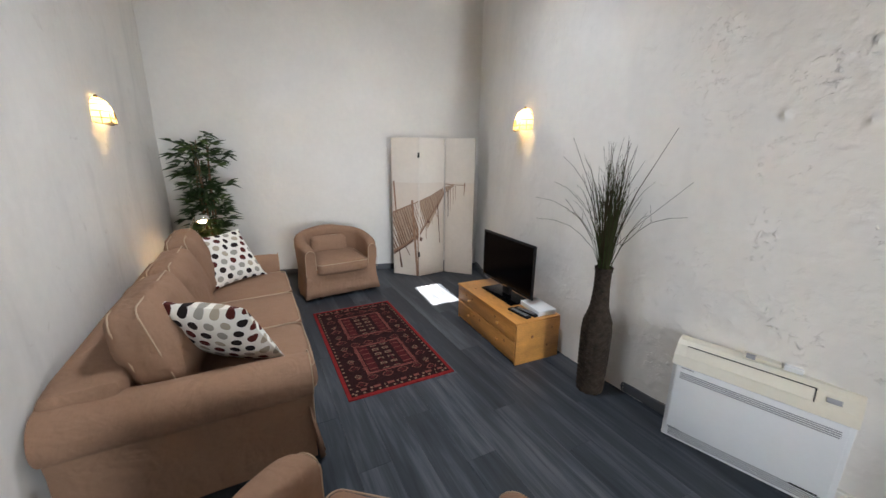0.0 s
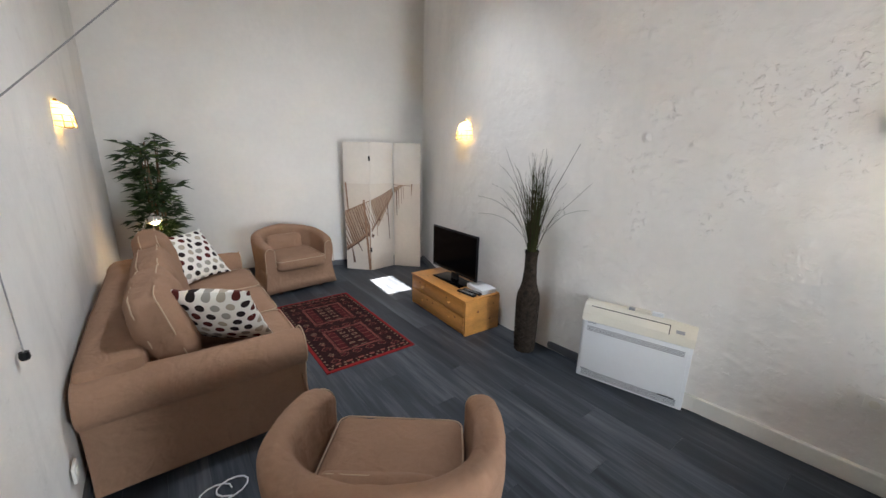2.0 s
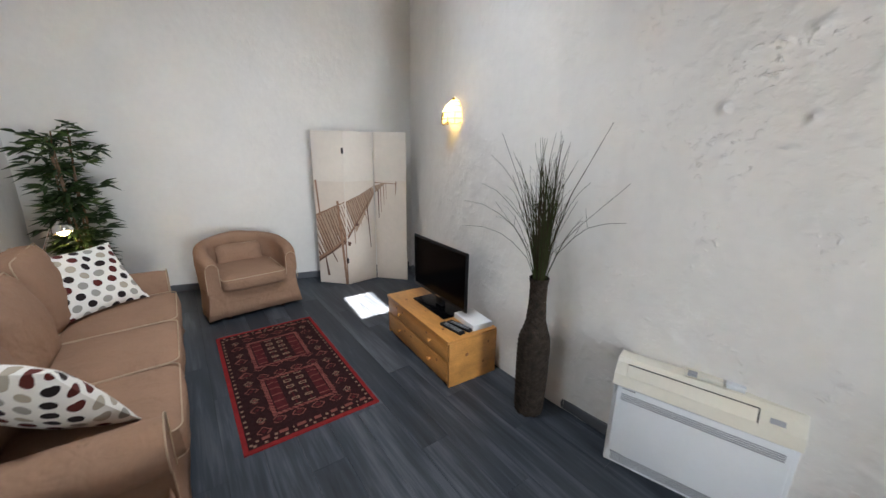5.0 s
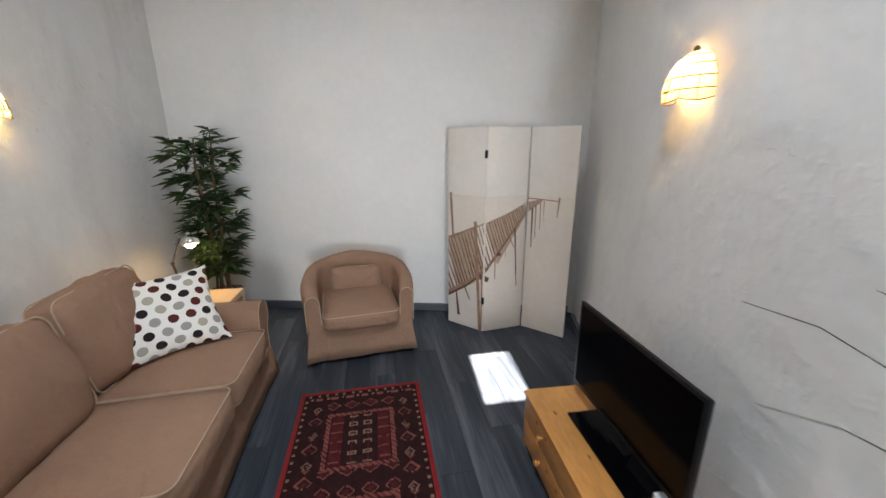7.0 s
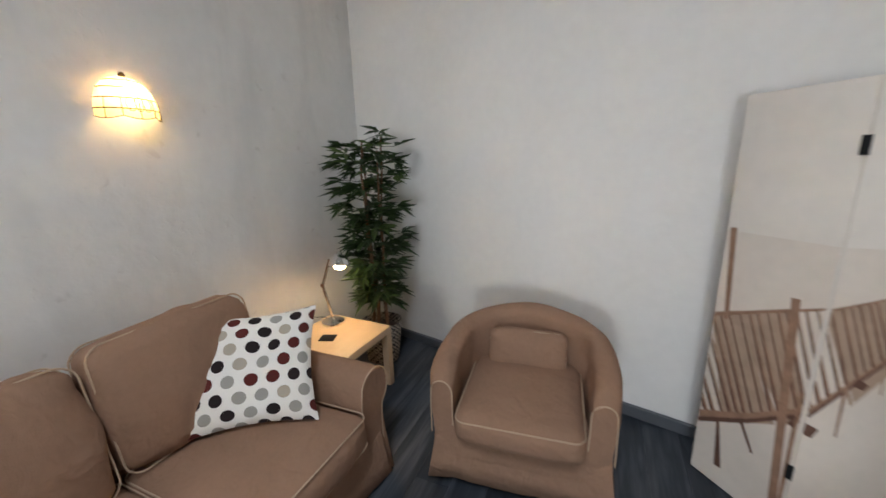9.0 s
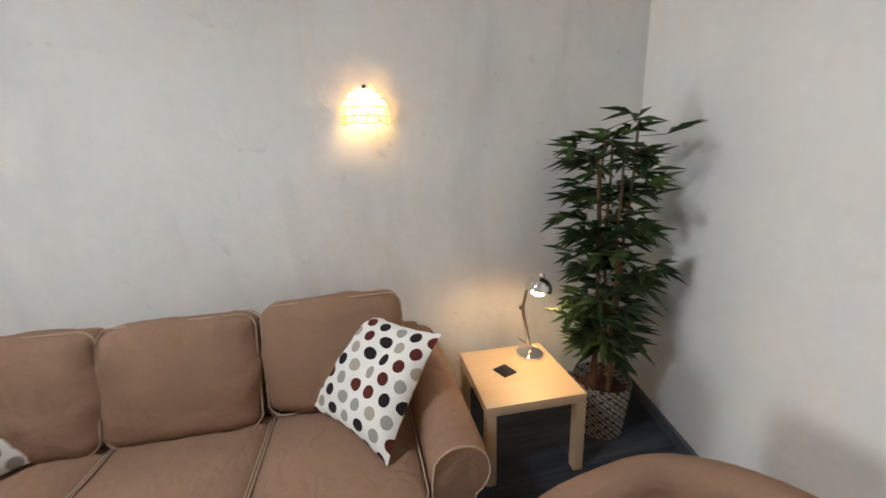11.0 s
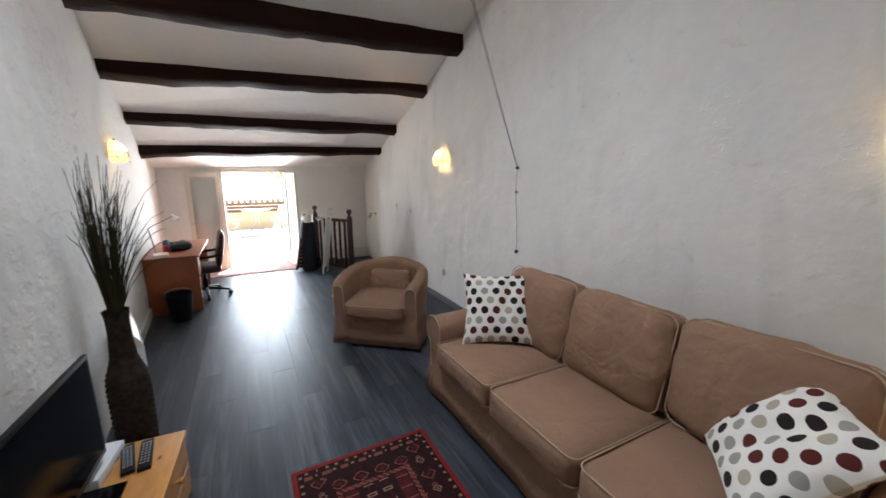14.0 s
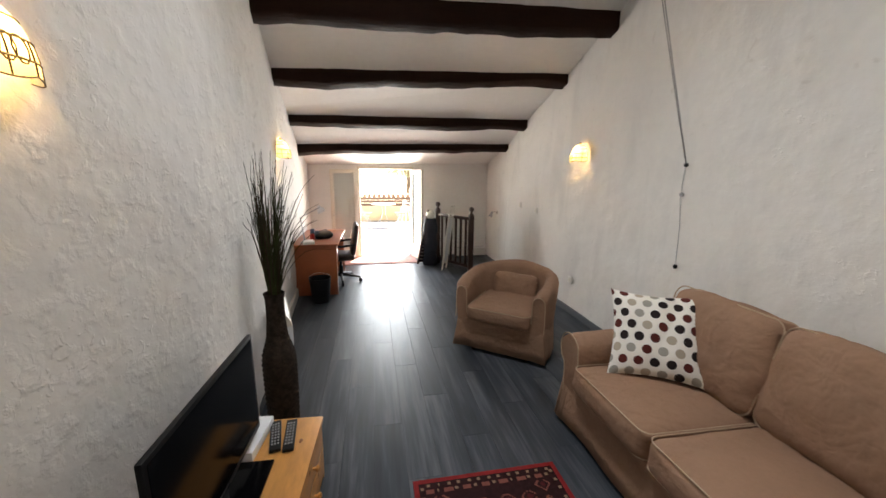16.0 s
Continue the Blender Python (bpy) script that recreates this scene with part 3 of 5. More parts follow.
def build_armchair(m, label):
    """A tub chair that faces -y in its own frame; its front edge lies at y = -0.36."""
    c = thing("armchair", m, label, "armchair", "matching tub armchairs")

    def plan(s, r):
        # s from -1 (front left) over 0 (back) to 1 (front right)
        a = s * 1.0
        if abs(a) > 0.55:
            t = (abs(a) - 0.55) / 0.45
            p, nrm = Vector((0.375 + 0.012 * math.sin(t * 3.1) - 0.022 * t * t, -0.02 - 0.32 * t)), Vector((1, 0.05))
        else:
            t = abs(a) / 0.55
            ang = t * math.pi / 2
            p, nrm = Vector((0.375 * math.sin(ang), -0.02 + 0.32 * math.cos(ang))), Vector((math.sin(ang), math.cos(ang)))
        p = p + nrm.normalized() * r
        return Vector((math.copysign(p.x, s) if s else 0, p.y))

    def height(s):
        t = abs(s)
        return 0.738 - 0.118 * t ** 1.15

    n = 44
    th = 0.055
    bm = bmesh.new()
    rings = []
    for i in range(n + 1):
        s = -1 + 2 * i / n
        end = max(0, (abs(s) - 0.9) / 0.1)
        h = height(s) - 0.03 * end ** 2
        k = 1 - 0.12 * end
        prof = [(th * 1.05, 0.08), (th * 1.05, 0.3), (th * 1.1, h - 0.12)]
        for a in range(0, 181, 20):
            prof.append((th * 1.08 * math.cos(radians(a)) * k, h - 0.06 + 0.06 * math.sin(radians(a))))
        prof += [(-th, h - 0.15), (-th * 1.1, 0.28), (-th, 0.08)]
        ring = []
        for r, z in prof:
            q = plan(s, r)
            w = 0.009 * noise.fractal(Vector((q.x * 7, q.y * 7, z * 4)), 1, 2, 3)
            lean = 0.05 * (z - 0.3) * (1 - abs(s))
            fl = 0.93 + 0.07 * min(1, max(0, (z - 0.1) / 0.4))
            ring.append(bm.verts.new((q.x * fl + w, q.y * fl + w + max(0, lean), z)))
        rings.append(ring)
    mm = len(rings[0])
    for a, b in zip(rings, rings[1:]):
        for j in range(mm):
            bm.faces.new((a[j], a[(j + 1) % mm], b[(j + 1) % mm], b[j]))
    bm.faces.new(rings[0]), bm.faces.new(rings[-1])
    shell = part("shell", bm, FABRIC, c)
    for ring_s in (-1, 1):
        h = height(ring_s) - 0.03
        pts = []
        for r, z in [(th, 0.3), (th * 1.0, h - 0.12)] + [(th * 0.95 * math.cos(radians(a)), h - 0.06 + 0.058 * math.sin(radians(a))) for a in range(0, 181, 20)] + [(-th * 0.95, h - 0.15), (-th, 0.36)]:
            q = plan(ring_s, r)
            pts.append(Vector((q.x, q.y - 0.004, z)))
        piping(pts, shell)
    bm = bmesh.new()
    softbox(bm, 0.68, 0.62, 0.16, 0.02, 6, m=pose(0, -0.02, 0.23))
    part("seat_frame", bm, FABRIC, c)
    # loose skirt all round
    bm = bmesh.new()
    loop = [plan(-1 + 2 * i / 60, 0.062) * 0.955 for i in range(61)]
    a, b = loop[-1], loop[0]
    loop += [a.lerp(b, k / 26) for k in range(1, 26)]
    cols = []
    for i, p in enumerate(loop):
        d = p.normalized()
        wv = 0.018 * noise.noise(Vector((p.x * 9, p.y * 9, 3)))
        corner = 0.035 * max(0, 1 - min((p - a).length, (p - b).length) / 0.09)
        cols.append([bm.verts.new((p.x + d.x * (f * (0.012 + wv) + corner * f), p.y + d.y * (f * (0.012 + wv) + corner * f), z)) for z, f in ((0.31, 0.05), (0.22, 0.25), (0.12, 0.7), (0.035, 1.1))])
    for p, q in zip(cols, cols[1:] + cols[:1]):
        for j in range(3):
            bm.faces.new((p[j], q[j], q[j + 1], p[j + 1]))
    ob = part("skirt", bm, FABRIC, c)
    ob.modifiers.new("thick", "SOLIDIFY").thickness = 0.007
    m1 = pose(0, -0.10, 0.372, 2, 0, 0)
    bm = bmesh.new()
    softbox(bm, 0.58, 0.58, 0.15, 0.05, 12, puff=(0.005, 0.012, 0.022), wrinkle=0.006, m=m1, seed=3)
    cu = part("seat_cushion", bm, FABRIC, c)
    piping([m1 @ p for p in rounded_rect(0.575, 0.575, 0.05, 0.058)], cu, closed=True)
    m2 = pose(0, 0.15, 0.515, 76, 0, 0)
    bm = bmesh.new()
    softbox(bm, 0.43, 0.235, 0.10, 0.045, 10, puff=(0.004, 0.004, 0.02), wrinkle=0.006, m=m2, seed=7)
    cu = part("back_cushion", bm, FABRIC, c)
    piping([m2 @ p for p in rounded_rect(0.42, 0.225, 0.05, 0.02)], cu, closed=True)
    for sx in (-1, 1):
        for y in (-0.28, 0.2):
            bm = bmesh.new()
            lathe(bm, [(0.02, 0), (0.026, 0.09)], 10, pose(sx * 0.25, y, 0))
            part("leg", bm, DARK_WOOD, c)
    return c


build_armchair(pose(1.69, 5.90, 0, 0, 0, 6) @ Matrix.Diagonal((1.0, 1.05, 0.985, 1)), "beige canvas tub armchair with pale piping by the end wall")
build_armchair(pose(1.015, 2.125, 0, 0, 0, 141) @ Matrix.Diagonal((1.0, 0.985, 1.05, 1)), "beige canvas tub armchair with pale piping facing the television")

# ---- rug ----
RED = material("rug_red", (0.22, 0.02, 0.02), 0.95, spec=0.1, vary=0.2, scale=30, bump=0.5, bump_scale=300)
RUG_DARK = material("rug_black_brown", (0.026, 0.009, 0.009), 0.95, spec=0.1, vary=0.3, scale=40, bump=0.5, bump_scale=300)
RUG_WINE = material("rug_wine", (0.07, 0.012, 0.013), 0.95, spec=0.1, vary=0.3, scale=40, bump=0.5, bump_scale=300)
RUG_ROSE = material("rug_rose", (0.19, 0.062, 0.048), 0.95, spec=0.1, vary=0.2, scale=40, bump=0.5, bump_scale=300)
RUG_TAN = material("rug_tan", (0.22, 0.14, 0.095), 0.95, spec=0.1, vary=0.2, scale=40, bump=0.5, bump_scale=300)


def rug_cell(u, v, W, Lh):
    """Which yarn lies at a place of the rug: 0 red, 1 black, 2 wine, 3 rose, 4 tan."""
    ex, ey = min(u, W - u), min(v, Lh - v)
    e = min(ex, ey)
    if e < 0.022:
        return 0
    if e < 0.06:
        t = (v if ex < ey else u) % 0.055
        return 4 if t < 0.016 and 0.034 < e < 0.05 else 1
    if ey < 0.10 and ex > 0.06:
        t = u % 0.10
        return 3 if t < 0.045 and 0.068 < ey < 0.09 else (4 if 0.07 < t < 0.085 and 0.07 < ey < 0.085 else 1)
    if ex < 0.185:
        t = (v + 0.03) % 0.11
        d = abs(t - 0.055) / 0.045 + abs(ex - 0.125) / 0.045
        if (v // 0.11) % 2:
            return 3 if 0.78 < d < 1.0 else (2 if d < 0.35 else 1)
        return 4 if 0.45 < d < 0.62 else (3 if d < 0.2 else 1)
    for c in (0.30 * Lh, 0.70 * Lh):
        du, dv = abs(u - W / 2), abs(v - c)
        if du < 0.205 and dv < 0.218:
            if du > 0.18 or dv > 0.193:
                return 3 if (int((u + v) / 0.011) % 3) else 2
            if du > 0.172 or dv > 0.185:
                return 1
            if du > 0.105:
                t = (v + 0.5 * (du - 0.14) ** 2 / 0.01 * 0.05) % 0.075
                return 3 if t < 0.008 else 2
            t, k = (v - c) % 0.075, (du - 0.045)
            if abs(k) < 0.03 and 0.02 < t < 0.05 and (abs(k) > 0.016 or t < 0.028 or t > 0.042):
                return 4 if abs(k) < 0.024 else 1
            return 2 if abs(k) < 0.004 else 1
    t = (u - W / 2) % 0.12
    w = (v % 0.13)
    d = abs(t - 0.06) / 0.05 + abs(w - 0.065) / 0.04
    return 3 if 0.8 < d < 1.0 else (2 if d < 0.5 else 1)


W, Lh, n = 0.80, 1.53, 0.0085
nu, nv = round(W / n), round(Lh / n)
bm = bmesh.new()
vs = [[bm.verts.new((-W / 2 + W * i / nu, -Lh / 2 + Lh * j / nv, 0.009 + 0.0012 * noise.noise(Vector((i * 0.2, j * 0.2, 0))))) for j in range(nv + 1)] for i in range(nu + 1)]
for i in range(nu):
    for j in range(nv):
        f = bm.faces.new((vs[i][j], vs[i + 1][j], vs[i + 1][j + 1], vs[i][j + 1]))
        f.material_index = rug_cell((i + 0.5) * W / nu, (j + 0.5) * Lh / nv, W, Lh)
edge = [vs[i][0] for i in range(nu + 1)] + [vs[nu][j] for j in range(1, nv + 1)] + [vs[i][nv] for i in range(nu - 1, -1, -1)] + [vs[0][j] for j in range(nv - 1, 0, -1)]
low = [bm.verts.new((v.co.x * 1.003, v.co.y * 1.002, 0.0)) for v in edge]
for k in range(len(edge)):
    bm.faces.new((edge[k], edge[(k + 1) % len(edge)], low[(k + 1) % len(edge)], low[k]))
rug = part("rug", bm, [RED, RUG_DARK, RUG_WINE, RUG_ROSE, RUG_TAN], m=pose(1.715, 4.40, 0.001))
tagged(rug, "dark red oriental rug with two medallion panels on the floor", "rug")


# ---- chest with television ----
def build_chest():
    c = thing("tv_chest", pose(2.82, 3.98, 0, 0, 0, -3.2), "low varnished pine chest of four drawers under the television", "chest of drawers")
    D, H, Lc = 0.42, 0.36, 0.98
    bm = bmesh.new()
    box(bm, -D / 2 - 0.012, D / 2, -Lc / 2 - 0.008, Lc / 2 + 0.008, H - 0.022, H, 0.005)
    top = part("top", bm, PINE, c)
    for x, y, r in ((-0.13, 0.3, 0.013), (-0.1, 0.02, 0.01), (-0.15, -0.32, 0.012), (0.05, -0.44, 0.009)):
        bm = bmesh.new()
        lathe(bm, [(r, 0), (r * 0.9, 0.0008)], 12, pose(x, y, H + 0.0002) @ Matrix.Diagonal((0.7, 1.3, 1, 1)))
        part("knot", bm, KNOT, top)
    for s in (-1, 1):
        bm = bmesh.new()
        box(bm, -D / 2, D / 2, s * Lc / 2 - 0.011, s * Lc / 2 + 0.011, 0, H - 0.022, 0.003)
        side = part("side_panel", bm, PINE, c)
        for y, z, r in ((-0.06, 0.22, 0.014), (0.09, 0.12, 0.01), (0.13, 0.27, 0.008)):
            bm = bmesh.new()
            lathe(bm, [(r, 0), (r * 0.9, 0.001)], 12, pose(y, s * (Lc / 2 + 0.0112), z, -90 * s, 0, 0))
            part("knot", bm, KNOT, side)
    bm = bmesh.new()
    box(bm, D / 2 - 0.012, D / 2 - 0.003, -Lc / 2 + 0.012, Lc / 2 - 0.012, 0.02, H - 0.024)
    part("back_panel", bm, PINE, c)
    bm = bmesh.new()
    box(bm, -D / 2 + 0.03, D / 2 - 0.02, -Lc / 2 + 0.012, Lc / 2 - 0.012, 0.025, H - 0.03)
    part("carcass", bm, DARK_SLOT, c)
    bm = bmesh.new()
    box(bm, -D / 2 + 0.012, -D / 2 + 0.028, -Lc / 2 + 0.012, Lc / 2 - 0.012, 0.0, 0.035, 0.003)
    part("plinth", bm, PINE, c)
    for z0, z1 in ((0.04, 0.183), (0.19, 0.333)):
        bm = bmesh.new()
        box(bm, -D / 2 - 0.004, -D / 2 + 0.016, -Lc / 2 + 0.014, Lc / 2 - 0.014, z0, z1, 0.004)
        d = part("drawer", bm, PINE, c)
        for y in (-0.25, 0.25):
            bm = bmesh.new()
            lathe(bm, [(0.007, 0), (0.007, 0.012), (0.015, 0.018), (0.016, 0.026), (0.008, 0.032)], 12, pose(-D / 2 - 0.004, y, (z0 + z1) / 2, 0, -90, 0))
            part("knob", bm, PINE, d)
        for y in (-0.38, 0.02, 0.13):
            bm = bmesh.new()
            lathe(bm, [(0.011, 0), (0.010, 0.001)], 12, pose(-D / 2 - 0.0042, y + z0, (z0 + z1) / 2 + 0.03, 0, -90, 0))
            part("knot", bm, KNOT, d)
    return c


build_chest()


def build_tv():
    t = thing("television", pose(2.86, 4.02, 0.361, 0, 0, -2), "black flat-screen television switched off on the pine chest", "television")
    Wt, Ht, z0 = 0.765, 0.46, 0.085
    bm = bmesh.new()
    box(bm, -0.012, 0.006, -Wt / 2, Wt / 2, z0, z0 + Ht, 0.004)
    box(bm, 0.006, 0.05, -Wt / 2 + 0.14, Wt / 2 - 0.14, z0 + 0.03, z0 + Ht - 0.2, 0.012)
    part("casing", bm, BLACK_PLASTIC, t)
    bm = bmesh.new()
    box(bm, -0.0135, -0.0118, -Wt / 2 + 0.018, Wt / 2 - 0.018, z0 + 0.026, z0 + Ht - 0.018)
    part("display", bm, SCREEN_GLASS, t, "glossy dark display")
    bm = bmesh.new()
    box(bm, 0.0, 0.035, -0.05, 0.05, 0.012, z0 + 0.05, 0.006)
    part("neck", bm, BLACK_PLASTIC, t)
    bm = bmesh.new()
    box(bm, -0.11, 0.1, -0.24, 0.24, 0, 0.013, 0.005)
    part("foot", bm, SCREEN_GLASS, t, "glossy black foot")
    bm = bmesh.new()
    box(bm, -0.014, -0.0115, -0.035, 0.035, z0 + 0.008, z0 + 0.014)
    part("badge", bm, CHROME, t)


build_tv()


# ---- folding screen ----
def build_screen():
    s = thing("folding_screen", pose(2.98, 5.82, 0), "three-panel folding canvas screen printed with a wooden jetty", "folding screen")
    base = [Vector((2.52, 6.085)), Vector((2.785, 5.80)), Vector((3.175, 5.845)), Vector((3.455, 5.545))]
    o = Vector((2.98, 5.82))
    frames = []
    for a, b in zip(base, base[1:]):
        u = (b - a).normalized()
        ang = math.degrees(math.atan2(u.y, u.x))
        m = pose(a.x - o.x, a.y - o.y, 0.005, 0, 0, ang)
        w = (b - a).length - 0.006
        bm = bmesh.new()
        box(bm, 0.003, w, 0, 0.025, 0, 1.795, 0.004, m=m)
        p = part("panel", bm, CANVAS, s)
        bm = bmesh.new()
        box(bm, 0.005, w - 0.002, -0.0008, 0.001, 0.002, 1.24, m=m)
        part("print_water", bm, SEA, p)
        frames.append((m, w, p))

    def onto(u, v, lift):
        k = min(2, max(0, int(u / 0.4)))
        m, w, _ = frames[k]
        return k, m @ Vector((0.004 + (u - 0.4 * k) / 0.4 * (w - 0.006), -lift, v))

    strokes = {(k, c): [] for k in range(3) for c in range(3)}

    def stroke(a, b, wa, wb, c, lift):
        a, b = Vector(a), Vector(b)
        n = max(2, int((b - a).length / 0.02))
        d = (b - a).normalized()
        q = Vector((-d.y, d.x))
        for i in range(n):
            p0, p1 = a.lerp(b, i / n), a.lerp(b, (i + 1) / n)
            mid = (p0.x + p1.x) / 2
            if not 0.0 < mid < 1.2:
                continue
            k = int(mid / 0.4)
            lo, hi = 0.4 * k + 0.001, 0.4 * k + 0.399
            w0, w1 = wa + (wb - wa) * i / n, wa + (wb - wa) * (i + 1) / n
            quad = []
            for p, w, sg in ((p0, w0, -1), (p1, w1, -1), (p1, w1, 1), (p0, w0, 1)):
                r = p + q * w * sg / 2
                m, ww, _ = frames[k]
                x = min(hi, max(lo, r.x))
                quad.append(m @ Vector((0.004 + (x - 0.4 * k) / 0.4 * (ww - 0.006), -lift, r.y)))
            strokes[(k, c)].append(quad)

    # the two edges of the jetty's deck run together in the distance
    def along(keys, u):
        for (u0, v0), (u1, v1) in zip(keys, keys[1:]):
            if u <= u1 or u1 == keys[-1][0]:
                return Vector((u, v0 + (v1 - v0) * (u - u0) / (u1 - u0)))

    def near(t):
        return along(((0.0, 0.31), (0.22, 0.44), (0.4, 0.585), (0.6, 0.84), (0.8, 1.10), (0.93, 1.2)), 0.93 * t)

    def far(t):
        return along(((0.0, 0.84), (0.4, 1.01), (0.6, 1.08), (0.8, 1.175), (0.93, 1.215)), 0.93 * t)

    for i in range(70):
        t0, t1 = i / 70, (i + 1) / 70
        a, b = (near(t0) + far(t0)) / 2, (near(t1) + far(t1)) / 2
        stroke(a, b, (far(t0) - near(t0)).length * 0.97, (far(t1) - near(t1)).length * 0.97, 2, 0.0016)
    rnd = random.Random(4)
    t = 0.0
    while t < 1.15:
        k = max(0.0, 1 - t)
        j = rnd.uniform(-0.006, 0.006)
        back = t - 0.24 * k
        if t < 1:
            stroke(near(t) + Vector((j, 0)), far(back) + Vector((j, 0)), 0.012 * k + 0.002, 0.006 * k + 0.0015, 0, 0.0022)
            stroke(near(t + 0.012 * k) + Vector((j, 0)), far(back + 0.012 * k) + Vector((j, 0)), 0.011 * k + 0.0015, 0.006 * k + 0.001, 1 if rnd.random() < 0.75 else 2, 0.0021)
        t += 0.03 * k + 0.01
    for i in range(30):
        t0, t1 = i / 30, (i + 1) / 30
        k0, k1 = 1 - t0, 1 - t1
        stroke(near(t0), near(t1), 0.032 * k0 + 0.005, 0.032 * k1 + 0.005, 1, 0.0026)
        stroke(near(t0) - Vector((0, 0.032 * k0)), near(t1) - Vector((0, 0.032 * k1)), 0.022 * k0 + 0.002, 0.022 * k1 + 0.002, 0, 0.003)
        stroke(far(t0), far(t1), 0.012 * k0 + 0.003, 0.012 * k1 + 0.003, 1, 0.0026)
    # posts
    for u0, v0, u1, v1, w0, w1, c in ((0.03, 1.255, 0.06, 0.84, 0.028, 0.02, 1), (0.305, 1.02, 0.378, 0.0, 0.032, 0.034, 1), (0.385, 0.66, 0.395, 0.02, 0.014, 0.018, 1),
                                      (0.10, 0.33, 0.13, 0.1, 0.014, 0.034, 0), (0.19, 0.41, 0.26, 0.28, 0.016, 0.012, 0), (0.37, 0.53, 0.44, 0.5, 0.05, 0.045, 0), (0.50, 0.72, 0.505, 0.5, 0.014, 0.008, 1),
                                      (0.69, 0.96, 0.73, 0.42, 0.016, 0.008, 0), (0.52, 0.74, 0.56, 0.72, 0.032, 0.028, 0), (0.64, 0.88, 0.69, 0.78, 0.012, 0.008, 1), (0.845, 1.13, 0.85, 0.78, 0.017, 0.008, 0), (0.875, 1.16, 0.88, 0.86, 0.012, 0.006, 1), (0.915, 1.18, 0.92, 0.95, 0.01, 0.005, 1),
                                      (0.945, 1.2, 0.95, 1.02, 0.008, 0.004, 1), (1.075, 1.235, 1.065, 1.07, 0.016, 0.008, 1), (0.79, 1.215, 1.08, 1.205, 0.009, 0.009, 1), (0.6, 0.82, 0.605, 0.7, 0.01, 0.006, 2)):
        stroke((u0, v0), (u1, v1), w0, w1, c, 0.0034)
    for (k, c), quads in strokes.items():
        if quads:
            bm = bmesh.new()
            for qd in quads:
                bm.faces.new([bm.verts.new(p) for p in qd])
            tagged(part("print", bm, (PRINT_DARK, PRINT_MID, PRINT_PALE)[c], frames[k][2], smooth=False), kind="stuff")
    for k, v in ((0, 1.55), (0, 0.27)):
        m, w, p = frames[k]
        bm = bmesh.new()
        box(bm, w - 0.012, w + 0.012, -0.004, 0.004, v, v + 0.065, 0.001, m=m)
        part("hinge", bm, BLACK_PLASTIC, s)


build_screen()


# ---- cushions on the sofa ----
def dot_fabric():
    m = material("dotted_cotton", (0.8, 0.77, 0.71), 0.9, spec=0.2, vary=0.04, scale=8, bump=0.2, bump_scale=300)
    nt = m.node_tree
    b = nt.nodes["Principled BSDF"]
    old = b.inputs["Base Color"].links[0].from_socket
    uv = nt.nodes.new("ShaderNodeTexCoord")
    sep = nt.nodes.new("ShaderNodeSeparateXYZ")
    nt.links.new(uv.outputs["UV"], sep.inputs[0])

    def math_node(op, a, c=None):
        n = nt.nodes.new("ShaderNodeMath")
        n.operation = op
        for i, s in enumerate((a, c)):
            if s is None:
                continue
            if isinstance(s, (int, float)):
                n.inputs[i].default_value = s
            else:
                nt.links.new(s, n.inputs[i])
        return n.outputs[0]

    v = math_node("MULTIPLY", sep.outputs[1], 7.6)
    row = math_node("FLOOR", v)
    half = math_node("MULTIPLY", math_node("MODULO", row, 2.0), 0.5)
    u = math_node("ADD", math_node("MULTIPLY", sep.outputs[0], 6.2), half)
    col = math_node("FLOOR", u)
    du = math_node("SUBTRACT", math_node("SUBTRACT", u, col), 0.5)
    dv = math_node("MULTIPLY", math_node("SUBTRACT", math_node("SUBTRACT", v, row), 0.5), 0.82)
    d = math_node("SQRT", math_node("ADD", math_node("MULTIPLY", du, du), math_node("MULTIPLY", dv, dv)))
    inside = math_node("LESS_THAN", d, 0.31)
    comb = nt.nodes.new("ShaderNodeCombineXYZ")
    nt.links.new(math_node("MULTIPLY", col, 1.37), comb.inputs[0])
    nt.links.new(math_node("MULTIPLY", row, 2.11), comb.inputs[1])
    wh = nt.nodes.new("ShaderNodeTexWhiteNoise")
    nt.links.new(comb.outputs[0], wh.inputs[0])
    ramp = nt.nodes.new("ShaderNodeValToRGB")
    ramp.color_ramp.interpolation = "CONSTANT"
    e = ramp.color_ramp.elements
    e[0].position, e[0].color = 0.0, (0.022, 0.015, 0.015, 1)
    e[1].position, e[1].color = 0.3, (0.33, 0.31, 0.27, 1)
    for p, c in ((0.58, (0.1, 0.02, 0.016, 1)), (0.85, (0.42, 0.36, 0.28, 1))):
        k = e.new(p)
        k.color = c
    nt.links.new(wh.outputs["Value"], ramp.inputs[0])
    mix = nt.nodes.new("ShaderNodeMix")
    mix.data_type = "RGBA"
    nt.links.new(inside, mix.inputs["Factor"])
    nt.links.new(old, mix.inputs["A"])
    nt.links.new(ramp.outputs[0], mix.inputs["B"])
    nt.links.new(mix.outputs["Result"], b.inputs["Base Color"])
    return m


DOTS = dot_fabric()


